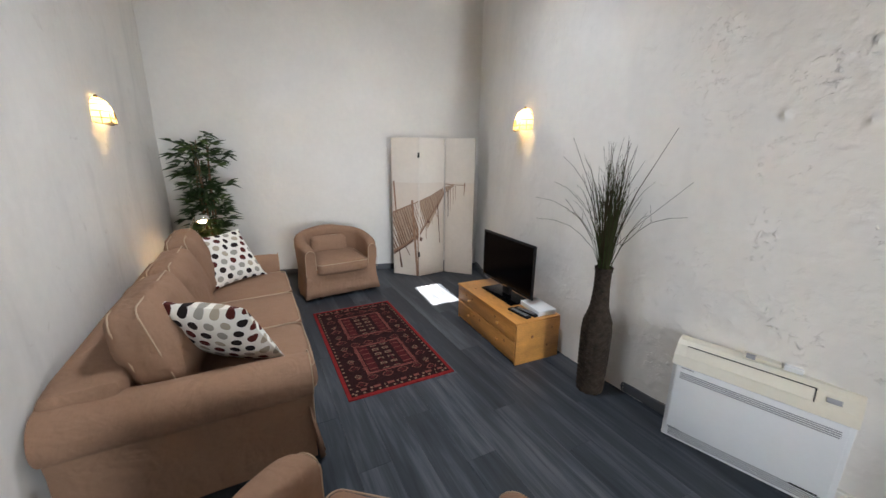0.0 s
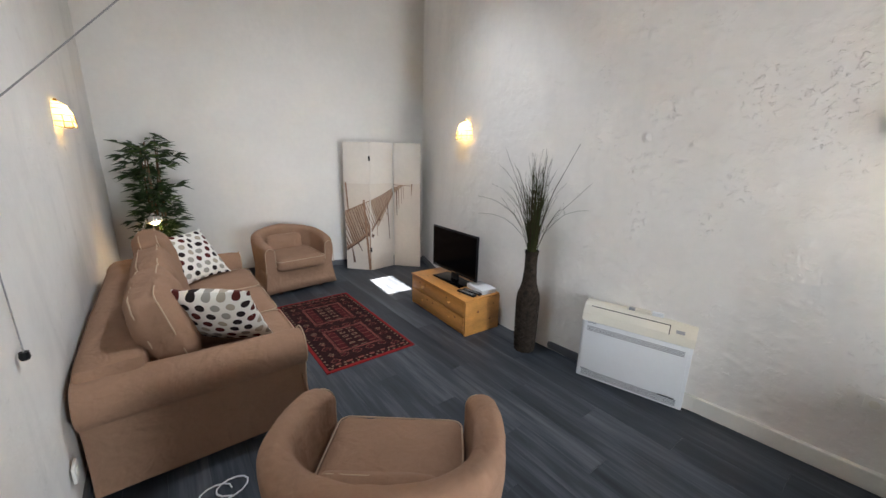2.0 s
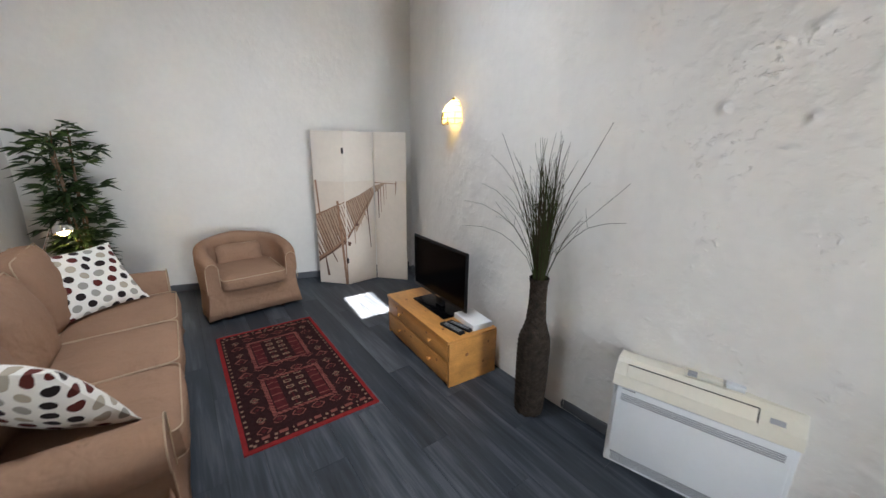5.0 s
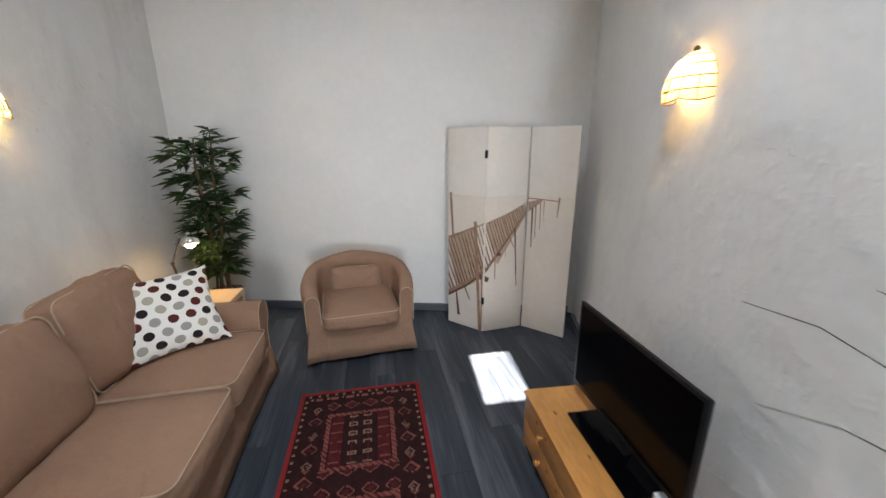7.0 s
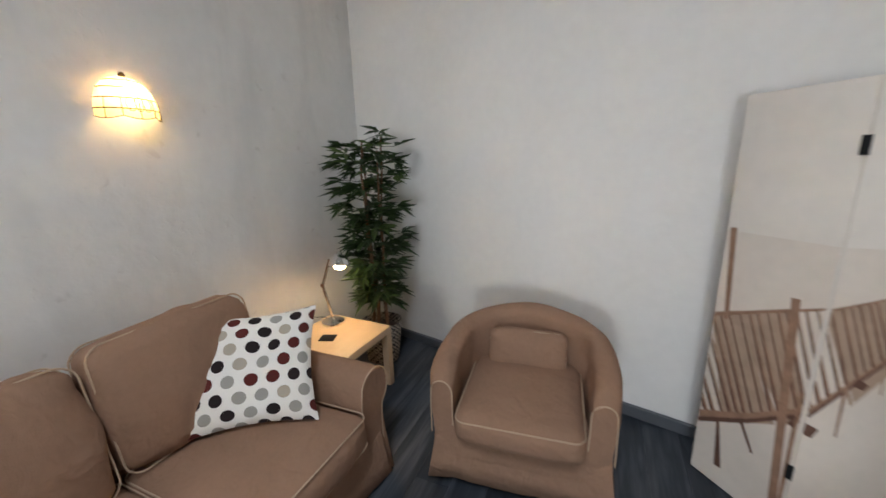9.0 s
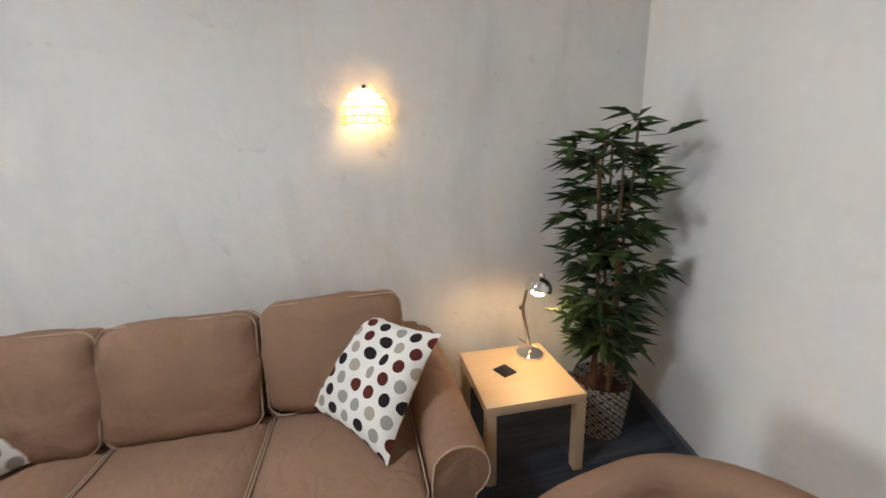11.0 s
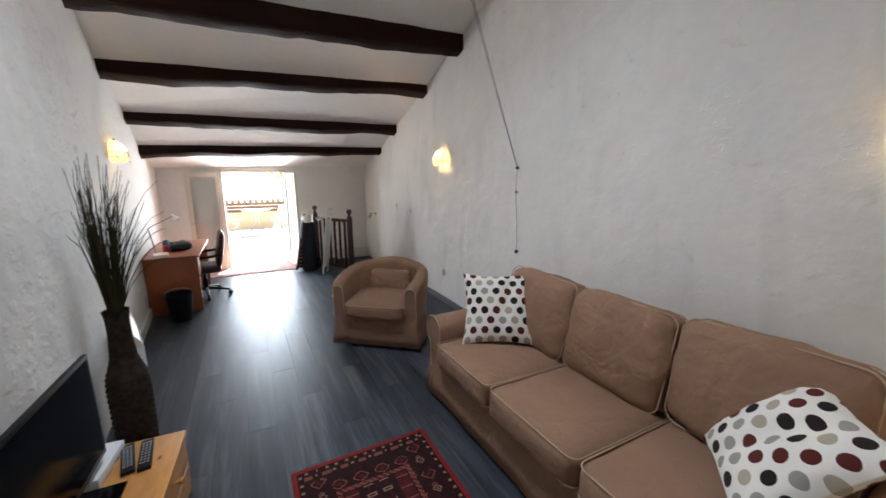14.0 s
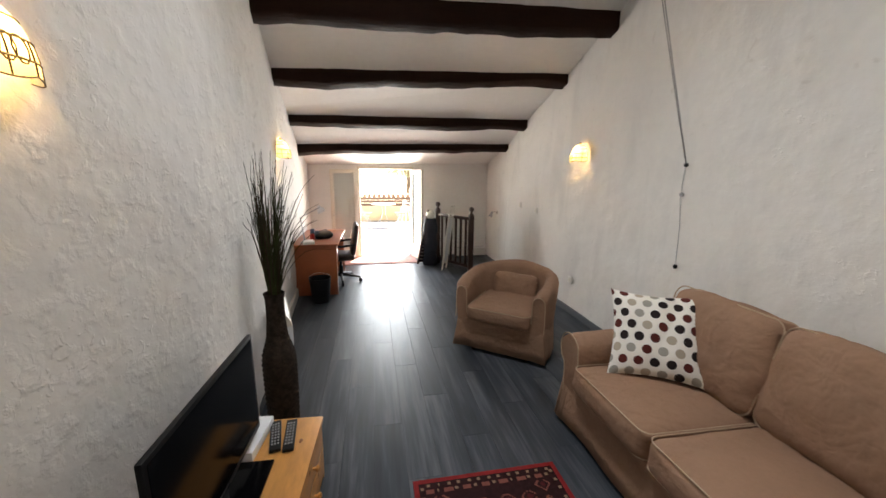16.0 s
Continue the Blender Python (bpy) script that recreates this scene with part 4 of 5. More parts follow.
def build_pillow(m, w, h, label, seed):
    bm = bmesh.new()
    layer = bm.loops.layers.uv.new("UVMap")
    n = 22
    sides = []
    for sg in (1, -1):
        g = []
        for i in range(n + 1):
            row = []
            for j in range(n + 1):
                u, v = -1 + 2 * i / n, -1 + 2 * j / n
                bulge = ((1 - u * u) * (1 - v * v)) ** 0.5
                pin = 1 - 0.11 * (1 - v * v) * abs(u) ** 3, 1 - 0.11 * (1 - u * u) * abs(v) ** 3
                z = sg * 0.085 * bulge - 0.036 * math.exp(-((u - v * 0.3 - 0.1 * seed) / 0.16) ** 2) * (0.2 + v * 0.5 + 0.5) * bulge * (sg > 0)
                z += 0.008 * noise.noise(Vector((u * 3, v * 3, seed + sg))) * bulge
                row.append(bm.verts.new((u * w / 2 * pin[0], v * h / 2 * pin[1], z)))
            g.append(row)
        sides.append(g)
        for i in range(n):
            for j in range(n):
                q = [(i, j), (i + 1, j), (i + 1, j + 1), (i, j + 1)]
                f = bm.faces.new([g[a][b] for a, b in (q if sg > 0 else q[::-1])])
                for loop, (a, b) in zip(f.loops, q if sg > 0 else q[::-1]):
                    loop[layer].uv = (a / n + seed * 0.37, b / n + seed * 0.21)
    bmesh.ops.remove_doubles(bm, verts=bm.verts[:], dist=0.0004)
    ob = part("throw_pillow", bm, DOTS, m=m)
    return tagged(ob, label, "pillow", "dotted pillows on the sofa")


def frame_of(c, ex, ey):
    ex = Vector(ex).normalized()
    ey = Vector(ey)
    ey = (ey - ex * ey.dot(ex)).normalized()
    ez = ex.cross(ey)
    return Matrix(((ex.x, ey.x, ez.x, c[0]), (ex.y, ey.y, ez.y, c[1]), (ex.z, ey.z, ez.z, c[2]), (0, 0, 0, 1)))


build_pillow(frame_of((0.62, 5.14, 0.695), (0.398, 0.303, -0.003), (-0.185, 0.262, 0.391)), 0.55, 0.525, "white cotton pillow with coloured dots leaning in the sofa corner", 1)
build_pillow(frame_of((0.67, 3.56, 0.70), (-0.36, 0.24, 0.01), (-0.2, -0.22, 0.42)), 0.51, 0.53, "white cotton pillow with coloured dots against the sofa arm", 2)


# ---- corner table, lamp and plant ----
def build_side_table():
    t = thing("side_table", pose(0.415, 5.925, 0, 0, 0, -2), "square birch-effect side table beside the sofa", "side table")
    bm = bmesh.new()
    box(bm, -0.27, 0.27, -0.26, 0.26, 0.40, 0.45, 0.003)
    part("tabletop", bm, BIRCH, t)
    for sx in (-1, 1):
        for sy in (-1, 1):
            bm = bmesh.new()
            box(bm, sx * 0.27 - (0.05 if sx > 0 else 0), sx * 0.27 + (0.05 if sx < 0 else 0), sy * 0.26 - (0.05 if sy > 0 else 0), sy * 0.26 + (0.05 if sy < 0 else 0), 0, 0.40, 0.002)
            part("leg", bm, BIRCH, t)


build_side_table()

bm = bmesh.new()
box(bm, -0.05, 0.05, -0.045, 0.045, 0, 0.004, 0.001)
tagged(part("coaster", bm, BLACK_PLASTIC, m=pose(0.40, 5.86, 0.451, 0, 0, 20)), "small square black coaster on the side table", "coaster")

BULB = material("lit_bulb", (1, 0.8, 0.5), 0.5, emit=((1.0, 0.72, 0.36), 6.0))


def build_table_lamp():
    t = thing("table_lamp", pose(0.275, 6.07, 0.451), "chrome adjustable reading lamp switched on, on the side table", "lamp")
    bm = bmesh.new()
    lathe(bm, [(0.076, 0), (0.08, 0.006), (0.078, 0.016), (0.05, 0.024), (0.02, 0.03), (0.012, 0.045)], 28)
    part("base", bm, CHROME, t)
    a, b, c = Vector((0, 0, 0.03)), Vector((-0.03, -0.04, 0.30)), Vector((0.05, -0.04, 0.49))
    bm = bmesh.new()
    tube(bm, [a, a.lerp(b, 0.5), b], 0.012, 10)
    part("lower_arm", bm, CHROME, t)
    bm = bmesh.new()
    lathe(bm, [(0.013, -0.02), (0.016, 0), (0.013, 0.02)], 12, Matrix.Translation(b) @ pose(0, 0, 0, 90, 0, 40))
    part("joint", bm, CHROME, t)
    bm = bmesh.new()
    tube(bm, [b, c], 0.006, 8)
    tube(bm, [b + Vector((0.014, 0, 0)), c + Vector((0.014, 0, 0))], 0.003, 6)
    part("upper_arm", bm, CHROME, t)
    head = Matrix.Translation((0.12, -0.02, 0.445)) @ pose(0, 0, 0, -15, -10, 0) @ Matrix.Scale(1.15, 4)
    bm = bmesh.new()
    prof = [(0.062, 0.0), (0.064, 0.01), (0.058, 0.035), (0.042, 0.056), (0.02, 0.068), (0.014, 0.085)]
    lathe(bm, prof + [(r - 0.002, z - 0.002) for r, z in prof[::-1]], 24, head, cap=False)
    part("shade", bm, CHROME, t, "polished dome shade")
    bm = bmesh.new()
    lathe(bm, [(0.006, 0.04), (0.026, 0.02), (0.034, 0.0), (0.024, -0.018), (0.004, -0.024)], 14, head)
    part("bulb", bm, BULB, t, "glowing bulb")
    bm = bmesh.new()
    tube(bm, [(-0.06, 0.02, 0.008), (-0.12, 0.05, 0.004), (-0.2, 0.02, 0.004)], 0.003, 6)
    part("cord", bm, BLACK_PLASTIC, t)


build_table_lamp()
lamp = new("table_lamp_light", bpy.data.lights.new("table_lamp_light", "SPOT"))
lamp.data.energy, lamp.data.color, lamp.data.spot_size, lamp.data.spot_blend, lamp.data.shadow_soft_size = TABLE_W, (1.0, 0.7, 0.38), radians(150), 0.6, 0.03
lamp.matrix_world = look((0.395, 6.05, 0.857), (0.3, 6.03, 0.3))

BASKET = material("cream_basket_weave", (0.45, 0.38, 0.3), 0.8, vary=0.2, scale=30)
BASKET_DARK = material("dark_basket_weave", (0.05, 0.04, 0.035), 0.8, vary=0.2, scale=30)


def build_plant():
    t = thing("potted_bamboo", pose(0.425, 6.46, 0), "tall artificial bamboo plant with thin canes in a woven basket", "plant")
    bm = bmesh.new()
    seg, rows = 72, 30
    rings = [[bm.verts.new(((0.125 + 0.035 * j / rows + 0.003 * ((k + j) % 2)) * math.cos(2 * math.pi * k / seg), (0.125 + 0.035 * j / rows + 0.003 * ((k + j) % 2)) * math.sin(2 * math.pi * k / seg), 0.33 * j / rows)) for k in range(seg)] for j in range(rows + 1)]
    for j in range(rows):
        for k in range(seg):
            f = bm.faces.new((rings[j][k], rings[j][(k + 1) % seg], rings[j + 1][(k + 1) % seg], rings[j + 1][k]))
            f.material_index = 1 if (k + j) % 3 == 0 or (k - j) % 6 == 0 else 0
    bm.faces.new(rings[0])
    part("basket", bm, [BASKET, BASKET_DARK], t, "basket woven in fine cream and black diagonals")
    bm = bmesh.new()
    lathe(bm, [(0.14, 0.26), (0.1, 0.275), (0.02, 0.28)], 20)
    part("soil", bm, DARK_WOOD, t)
    rnd = random.Random(11)
    stems = []
    for i in range(5):
        a = i * 1.26
        top = Vector((0.09 * math.cos(a) + rnd.uniform(-0.05, 0.05), 0.07 * math.sin(a) - 0.03, rnd.uniform(1.52, 1.76)))
        pts = [Vector((0.05 * math.cos(a), 0.05 * math.sin(a), 0.27)).lerp(top, k / 6) + Vector((rnd.uniform(-0.012, 0.012), rnd.uniform(-0.012, 0.012), 0)) for k in range(7)]
        bm = bmesh.new()
        tube(bm, pts, 0.012, 7, 0.006)
        part("cane", bm, CANE, t)
        stems.append(pts)
    bm = bmesh.new()
    for k in range(200):
        pts = stems[k % 5]
        f = min(0.999, 0.12 + 0.9 * rnd.random())
        p = pts[int(f * 6)].lerp(pts[min(6, int(f * 6) + 1)], f * 6 % 1)
        a = rnd.uniform(0, 2 * math.pi)
        rad = rnd.uniform(0.03, 0.17) * (1.0 if f > 0.25 else 0.6)
        c = p + Vector((math.cos(a) * rad, math.sin(a) * rad, rnd.uniform(-0.02, 0.05)))
        pale = 1 if rnd.random() < 0.22 else 0
        tube(bm, [p, c], 0.002, 3)
        for q in range(rnd.randint(4, 7)):
            b = a + rnd.uniform(-1.25, 1.25)
            L = rnd.uniform(0.11, 0.19)
            d = Vector((math.cos(b), math.sin(b), rnd.uniform(-0.35, 0.6))).normalized()
            s = d.cross(Vector((0, 0, 1))).normalized() * L * 0.115
            tip = c + d * L + Vector((0, 0, -0.16 * L))
            mid = c + d * L * 0.45 + Vector((0, 0, 0.01))
            quad = [c, mid - s, tip, mid + s]
            quad = [Vector((max(-0.36, v.x), min(v.y, 0.50 - 0.242 * (v.x + 0.40) - 0.06), v.z)) for v in quad]
            quad[1].z -= 0.2 * s.length
            quad[3].z -= 0.2 * s.length
            stalk, a1, tp, a2 = [bm.verts.new(v) for v in quad]
            for tri in ((stalk, a1, tp), (stalk, tp, a2)):
                bm.faces.new(tri).material_index = pale
    tagged(part("foliage", bm, [LEAF, LEAF_PALE], t, smooth=False), kind="stuff")


build_plant()


# ---- vase with dried grass ----
def build_vase():
    t = thing("floor_vase", pose(2.885, 3.03, 0, 0, 0, 10), "tall dark wicker bottle vase with dried grass on the floor", "vase")
    key = ((0, 0.082), (0.02, 0.087), (0.25, 0.094), (0.45, 0.096), (0.52, 0.09), (0.58, 0.07), (0.63, 0.056), (0.75, 0.047), (0.86, 0.047), (0.905, 0.055))
    bm = bmesh.new()
    seg, rows = 40, 110
    rings = []
    for j in range(rows + 1):
        z = 0.905 * j / rows
        for (z0, r0), (z1, r1) in zip(key, key[1:]):
            if z <= z1:
                r = r0 + (r1 - r0) * (z - z0) / (z1 - z0)
                break
        rings.append([bm.verts.new(((r + 0.007 * ((j // 2 + k // 2) % 2) + 0.003 * noise.noise(Vector((k, j, 0)))) * math.cos(2 * math.pi * k / seg), (r + 0.005 * ((j // 2 + k // 2) % 2)) * math.sin(2 * math.pi * k / seg), z)) for k in range(seg)])
    for a, b in zip(rings, rings[1:]):
        for k in range(seg):
            bm.faces.new((a[k], a[(k + 1) % seg], b[(k + 1) % seg], b[k]))
    bm.faces.new(rings[0])
    part("vase_body", bm, WICKER, t)
    rnd = random.Random(5)
    bms = [bmesh.new(), bmesh.new()]
    for k in range(120):
        a = rnd.uniform(0, 2 * math.pi)
        spread = rnd.random() ** 3.5
        L = rnd.uniform(0.45, 0.84)
        w = 0.03 + 0.27 * spread
        bend = rnd.uniform(-0.15, 0.15) * (0.45 + spread)
        # the wall stands close on the one side
        dx, dy = math.cos(a) * w, math.sin(a) * w
        if dx > 0.1:
            dx *= 0.4
        p0 = Vector((math.cos(a) * 0.025, math.sin(a) * 0.025, 0.82))
        pts = [p0 + Vector((dx * s ** 1.6 - 0.4 * abs(bend) * s ** 4, dy * s ** 1.6 + bend * s ** 3.5, (L + 0.08) * s - 0.16 * spread * s ** 4)) for s in (0, 0.2, 0.4, 0.6, 0.75, 0.88, 1.0)]
        for q in pts[2:]:
            q += Vector((rnd.uniform(-0.008, 0.008), rnd.uniform(-0.008, 0.008), 0))
        b = bms[0 if rnd.random() < 0.6 else 1]
        tube(b, pts, rnd.uniform(0.0022, 0.0042), 4, 0.0008)
        for z in range(rnd.randint(0, 3)):
            s = rnd.randint(2, 4)
            q = pts[s]
            tube(b, [q, q + Vector((rnd.uniform(-0.05, 0.02), rnd.uniform(-0.05, 0.05), rnd.uniform(0.06, 0.12)))], 0.0016, 3, 0.0006)
    for dx, dy, h, r in ((0.03, -0.30, 1.76, 0.0045), (0.02, -0.42, 1.48, 0.002), (-0.1, 0.27, 1.33, 0.0018), (-0.06, 0.28, 1.72, 0.0025), (-0.05, -0.2, 1.38, 0.002), (-0.2, 0.1, 1.5, 0.002)):
        tube(bms[1], [(0, 0, 0.82), (dx * 0.12, dy * 0.12, 1.05), (dx * 0.45, dy * 0.45, 0.82 + (h - 0.82) * 0.62), (dx, dy, h)], r, 4, 0.0012)
    for b, mt in zip(bms, (TWIG, TWIG_DARK)):
        tagged(part("dried_grass", b, mt, t), kind="stuff")


build_vase()


# ---- floor-standing air conditioner ----
def build_ac():
    t = thing("air_conditioner", pose(2.903, 2.52, 0.004, 0, 0, -74.3) @ Matrix.Diagonal((1, 1, 1.04, 1)), "white floor-standing air conditioner with yellowed top against the wall", "air conditioner")
    Wd, H, D = 0.712, 0.575, 0.15
    bm = bmesh.new()
    box(bm, 0, Wd, 0.015, D, 0, 0.455, 0.008)
    part("body", bm, WHITE_PLASTIC, t)
    bm = bmesh.new()
    prof = [(0.004, 0.455), (0.02, 0.505), (0.055, 0.555), (0.08, 0.572), (D, 0.575), (D, 0.455)]
    ends = [[bm.verts.new((x, y, z)) for y, z in prof] for x in (-0.004, Wd + 0.004)]
    for k in range(len(prof)):
        bm.faces.new((ends[0][k], ends[0][(k + 1) % 6], ends[1][(k + 1) % 6], ends[1][k]))
    bm.faces.new(ends[0]), bm.faces.new(ends[1])
    part("top_cover", bm, CREAM_PLASTIC, t, "yellowed cream top cover", smooth=False)
    bm = bmesh.new()
    box(bm, 0.05, 0.56, -0.002, 0.004, 0.0, 0.058, 0.002, m=pose(0, 0.018, 0.505, -35, 0, 0))
    part("outlet_flap", bm, CREAM_PLASTIC, t)
    for x0, x1, z0, z1 in ((0.048, 0.562, 0.058, 0.063), (0.56, 0.565, 0.0, 0.063)):
        bm = bmesh.new()
        box(bm, x0, x1, -0.003, 0.003, z0, z1, m=pose(0, 0.018, 0.505, -35, 0, 0))
        part("gap", bm, DARK_SLOT, t)
    bm = bmesh.new()
    box(bm, 0.60, 0.65, -0.003, 0.003, 0.018, 0.04, 0.001, m=pose(0, 0.018, 0.505, -35, 0, 0))
    part("display_window", bm, GREY_SLOT, t)
    bm = bmesh.new()
    box(bm, 0.02, Wd - 0.02, 0.002, 0.02, 0.075, 0.453, 0.006)
    part("front_panel", bm, WHITE_PLASTIC, t)
    for k in range(4):
        bm = bmesh.new()
        z = 0.385 + k * 0.010
        box(bm, 0.045, Wd - 0.04, 0.0005, 0.004, z, z + 0.0055)
        part("grille_slot", bm, GREY_SLOT, t)
    for k in range(5):
        bm = bmesh.new()
        z = 0.018 + k * 0.010
        box(bm, 0.035, Wd - 0.04, 0.0125, 0.017, z, z + 0.0055)
        part("grille_slot", bm, GREY_SLOT, t)
    for x0, x1 in ((0.03, 0.09), (0.56, 0.66)):
        bm = bmesh.new()
        box(bm, x0, x1, 0.003, 0.014, 0.068, 0.072, 0.001)
        part("latch", bm, DARK_SLOT if x0 > 0.5 else GREY_SLOT, t)
    bm = bmesh.new()
    box(bm, 0.045, 0.105, 0.0008, 0.003, 0.445, 0.450)
    part("maker_mark", bm, GREY_SLOT, t)
    r = thing("remote_control", Matrix.Translation((2.903, 2.52, 0.004)) @ pose(0, 0, 0, 0, 0, -74.3) @ pose(0.28, 0.088, 0.597, 0, 0, 2), "cream remote control with display on the air conditioner", "remote control")
    bm = bmesh.new()
    box(bm, 0, 0.15, 0, 0.055, 0, 0.02, 0.005)
    part("body", bm, CREAM_PLASTIC, r)
    bm = bmesh.new()
    box(bm, 0.012, 0.05, -0.0012, 0.03, 0.006, 0.0212)
    part("display", bm, GREY_SLOT, r)
    h = thing("remote_holder", Matrix.Translation((2.903, 2.52, 0.004)) @ pose(0, 0, 0, 0, 0, -74.3) @ pose(0.39, 0.092, 0.597, 0, 0, 2), "small white plastic holder lying on the air conditioner", "holder")
    bm = bmesh.new()
    box(bm, 0.05, 0.12, 0, 0.05, 0, 0.025, 0.004)
    part("body", bm, WHITE_PLASTIC, h)


build_ac()


# ---- wall lamps ----
def capiz():
    m = bpy.data.materials.new("cream_shell_glass")
    m.use_nodes = True
    nt = m.node_tree
    b = nt.nodes["Principled BSDF"]
    b.inputs["Base Color"].default_value = (0.88, 0.72, 0.45, 1)
    b.inputs["Roughness"].default_value = 0.35
    tr = nt.nodes.new("ShaderNodeBsdfTranslucent")
    tr.inputs[0].default_value = (0.95, 0.76, 0.44, 1)
    mix = nt.nodes.new("ShaderNodeMixShader")
    n = nt.nodes.new("ShaderNodeTexNoise")
    n.inputs["Scale"].default_value = 30
    mr = nt.nodes.new("ShaderNodeMapRange")
    mr.inputs[3].default_value, mr.inputs[4].default_value = 0.55, 0.85
    nt.links.new(n.outputs[0], mr.inputs[0])
    nt.links.new(mr.outputs[0], mix.inputs[0])
    nt.links.new(b.outputs[0], mix.inputs[1])
    nt.links.new(tr.outputs[0], mix.inputs[2])
    nt.links.new(mix.outputs[0], nt.nodes["Material Output"].inputs[0])
    return m


SHELL = capiz()
BRASS = material("dark_brass_wire", (0.12, 0.08, 0.03), 0.45, metal=0.8)


def dome(phi, t, grow=0.0):
    """Point on the half dome; phi -90..90 degrees round, t 0 top .. 1 rim."""
    a = radians(8 + 82 * t)
    r = math.sin(a) ** 0.85
    z = 0.18 * math.cos(a) ** 0.9 if a < 1.5707 else 0
    if t > 0.97:
        z -= 0.012 * abs(math.sin(radians(phi + 90) * 3))
    return Vector(((0.11 + grow) * r * math.cos(radians(phi)) + 0.004, (0.13 + grow) * r * math.sin(radians(phi)), z))


def build_sconce():
    s = thing("wall_lamp", pose(0, 0, 0), "lit half-dome wall lamp of cream shell panes and wire", "wall lamp", "shell wall lamps")
    bm = bmesh.new()
    nu, nt_ = 36, 14
    g = [[bm.verts.new(dome(-90 + 180 * i / nu, j / nt_)) for j in range(nt_ + 1)] for i in range(nu + 1)]
    for i in range(nu):
        for j in range(nt_):
            bm.faces.new((g[i][j], g[i + 1][j], g[i + 1][j + 1], g[i][j + 1]))
    sh = part("shade", bm, SHELL, s, "glowing cream shell shade")
    for t in (0.28, 0.5, 0.72, 0.9):
        bm = bmesh.new()
        tube(bm, [dome(-90 + 180 * i / 24, t, 0.0015) for i in range(25)], 0.0028, 4)
        part("wire", bm, BRASS, sh)
    for phi in (-90, -60, -30, 0, 30, 60, 90):
        bm = bmesh.new()
        tube(bm, [dome(phi, 0.72 + 0.28 * i / 6 if abs(phi) not in (0, 90) else i / 6, 0.0015) for i in range(7)], 0.0026, 4)
        part("wire", bm, BRASS, sh)
    bm = bmesh.new()
    tube(bm, [dome(-90 + 180 * i / 60, 1.0, 0.001) for i in range(61)], 0.0022, 4)
    part("rim_wire", bm, BRASS, sh)
    for cy, ph in ((0.0, -14), (0.0, 14), (0, 0)):
        bm = bmesh.new()
        tube(bm, [dome(ph + 9 * math.cos(q * 0.628), 0.82 + 0.12 * math.sin(q * 0.628), 0.003) for q in range(11)], 0.002, 4)
        part("petal_wire", bm, BRASS, sh)
    bm = bmesh.new()
    lathe(bm, [(0.012, 0.174), (0.014, 0.188), (0.006, 0.198)], 10, pose(0.022, 0, 0))
    part("finial", bm, BRASS, s)
    bm = bmesh.new()
    box(bm, 0.002, 0.012, -0.03, 0.03, 0.06, 0.14, 0.002)
    part("back_plate", bm, BRASS, s)
    bm = bmesh.new()
    lathe(bm, [(0.005, 0.14), (0.02, 0.12), (0.024, 0.095), (0.016, 0.07), (0.012, 0.05)], 12, pose(0.06, 0, 0))
    part("bulb", bm, BULB, s, "glowing bulb")
    return s


SCONCES = [(-0.078, 5.225, 1.81, 0), (0.012, 1.49, 1.775, 0), (3.17, 4.245, 1.83, 167), (3.238, 1.05, 1.775, 178)]
first = build_sconce()
for i, (x, y, z, rz) in enumerate(SCONCES):
    m = pose(x, y, z, 0, 0, rz)
    if i:
        copy_thing(first, m)
    for off in ((0.068, 0.035), (0.068, -0.035)):
        lamp = new("wall_lamp_light", bpy.data.lights.new("wall_lamp_light", "POINT"))
        lamp.data.energy, lamp.data.color, lamp.data.shadow_soft_size = SCONCE_W / 2, (1.0, 0.7, 0.4), 0.02
        lamp.location = m @ Vector((*off, 0.108))
first.matrix_basis = pose(*SCONCES[0][:3])


# ---- on the chest ----
bm = bmesh.new()
box(bm, -0.085, 0.085, -0.13, 0.13, 0, 0.045, 0.006)
tagged(part("router_box", bm, WHITE_PLASTIC, m=pose(2.905, 3.635, 0.361, 0, 0, -6)), "flat white plastic box beside the television", "box")
for x, y, rz, lab in ((2.775, 3.625, 12, "grey and black remote control on the pine chest"), (2.708, 3.63, 6, "black remote control on the pine chest")):
    r = thing("remote_control", pose(x, y, 0.361, 0, 0, rz), lab, "remote control", "remotes on the chest")
    bm = bmesh.new()
    box(bm, -0.025, 0.025, -0.108, 0.108, 0, 0.018, 0.004)
    part("body", bm, BLACK_PLASTIC, r)
    for k in range(8):
        for c in (-1, 0, 1):
            bm = bmesh.new()
            box(bm, c * 0.013 - 0.004, c * 0.013 + 0.004, -0.082 + k * 0.021, -0.072 + k * 0.021, 0.0175, 0.020)
            part("button", bm, GREY_SLOT, r)

# ---- cable on the sofa wall ----
c = thing("wall_cable", pose(0.02, 2.92, 1.70), "thin grey cables clipped to the wall and strung to the ceiling", "cable")
for k, (off, top) in enumerate(((0.0, (1.66, 1.02, 2.13)), (0.02, (1.645, 1.035, 2.13)))):
    bm = bmesh.new()
    tube(bm, [Vector((0, off * 0.3, 0)).lerp(Vector(top), s / 8) - Vector((0, 0, 0.05 * math.sin(math.pi * s / 8))) for s in range(9)], 0.0026, 6)
    part("strung_cable", bm, CABLE_GREY, c)
bm = bmesh.new()
tube(bm, [(0, 0, 0), (0.0, -0.006, -0.1), (0.0, -0.01, -0.22), (0.0, 0.02, -0.45), (0.0, 0.03, -0.745)], 0.0026, 6)
part("hanging_cable", bm, CABLE_GREY, c)
bm = bmesh.new()
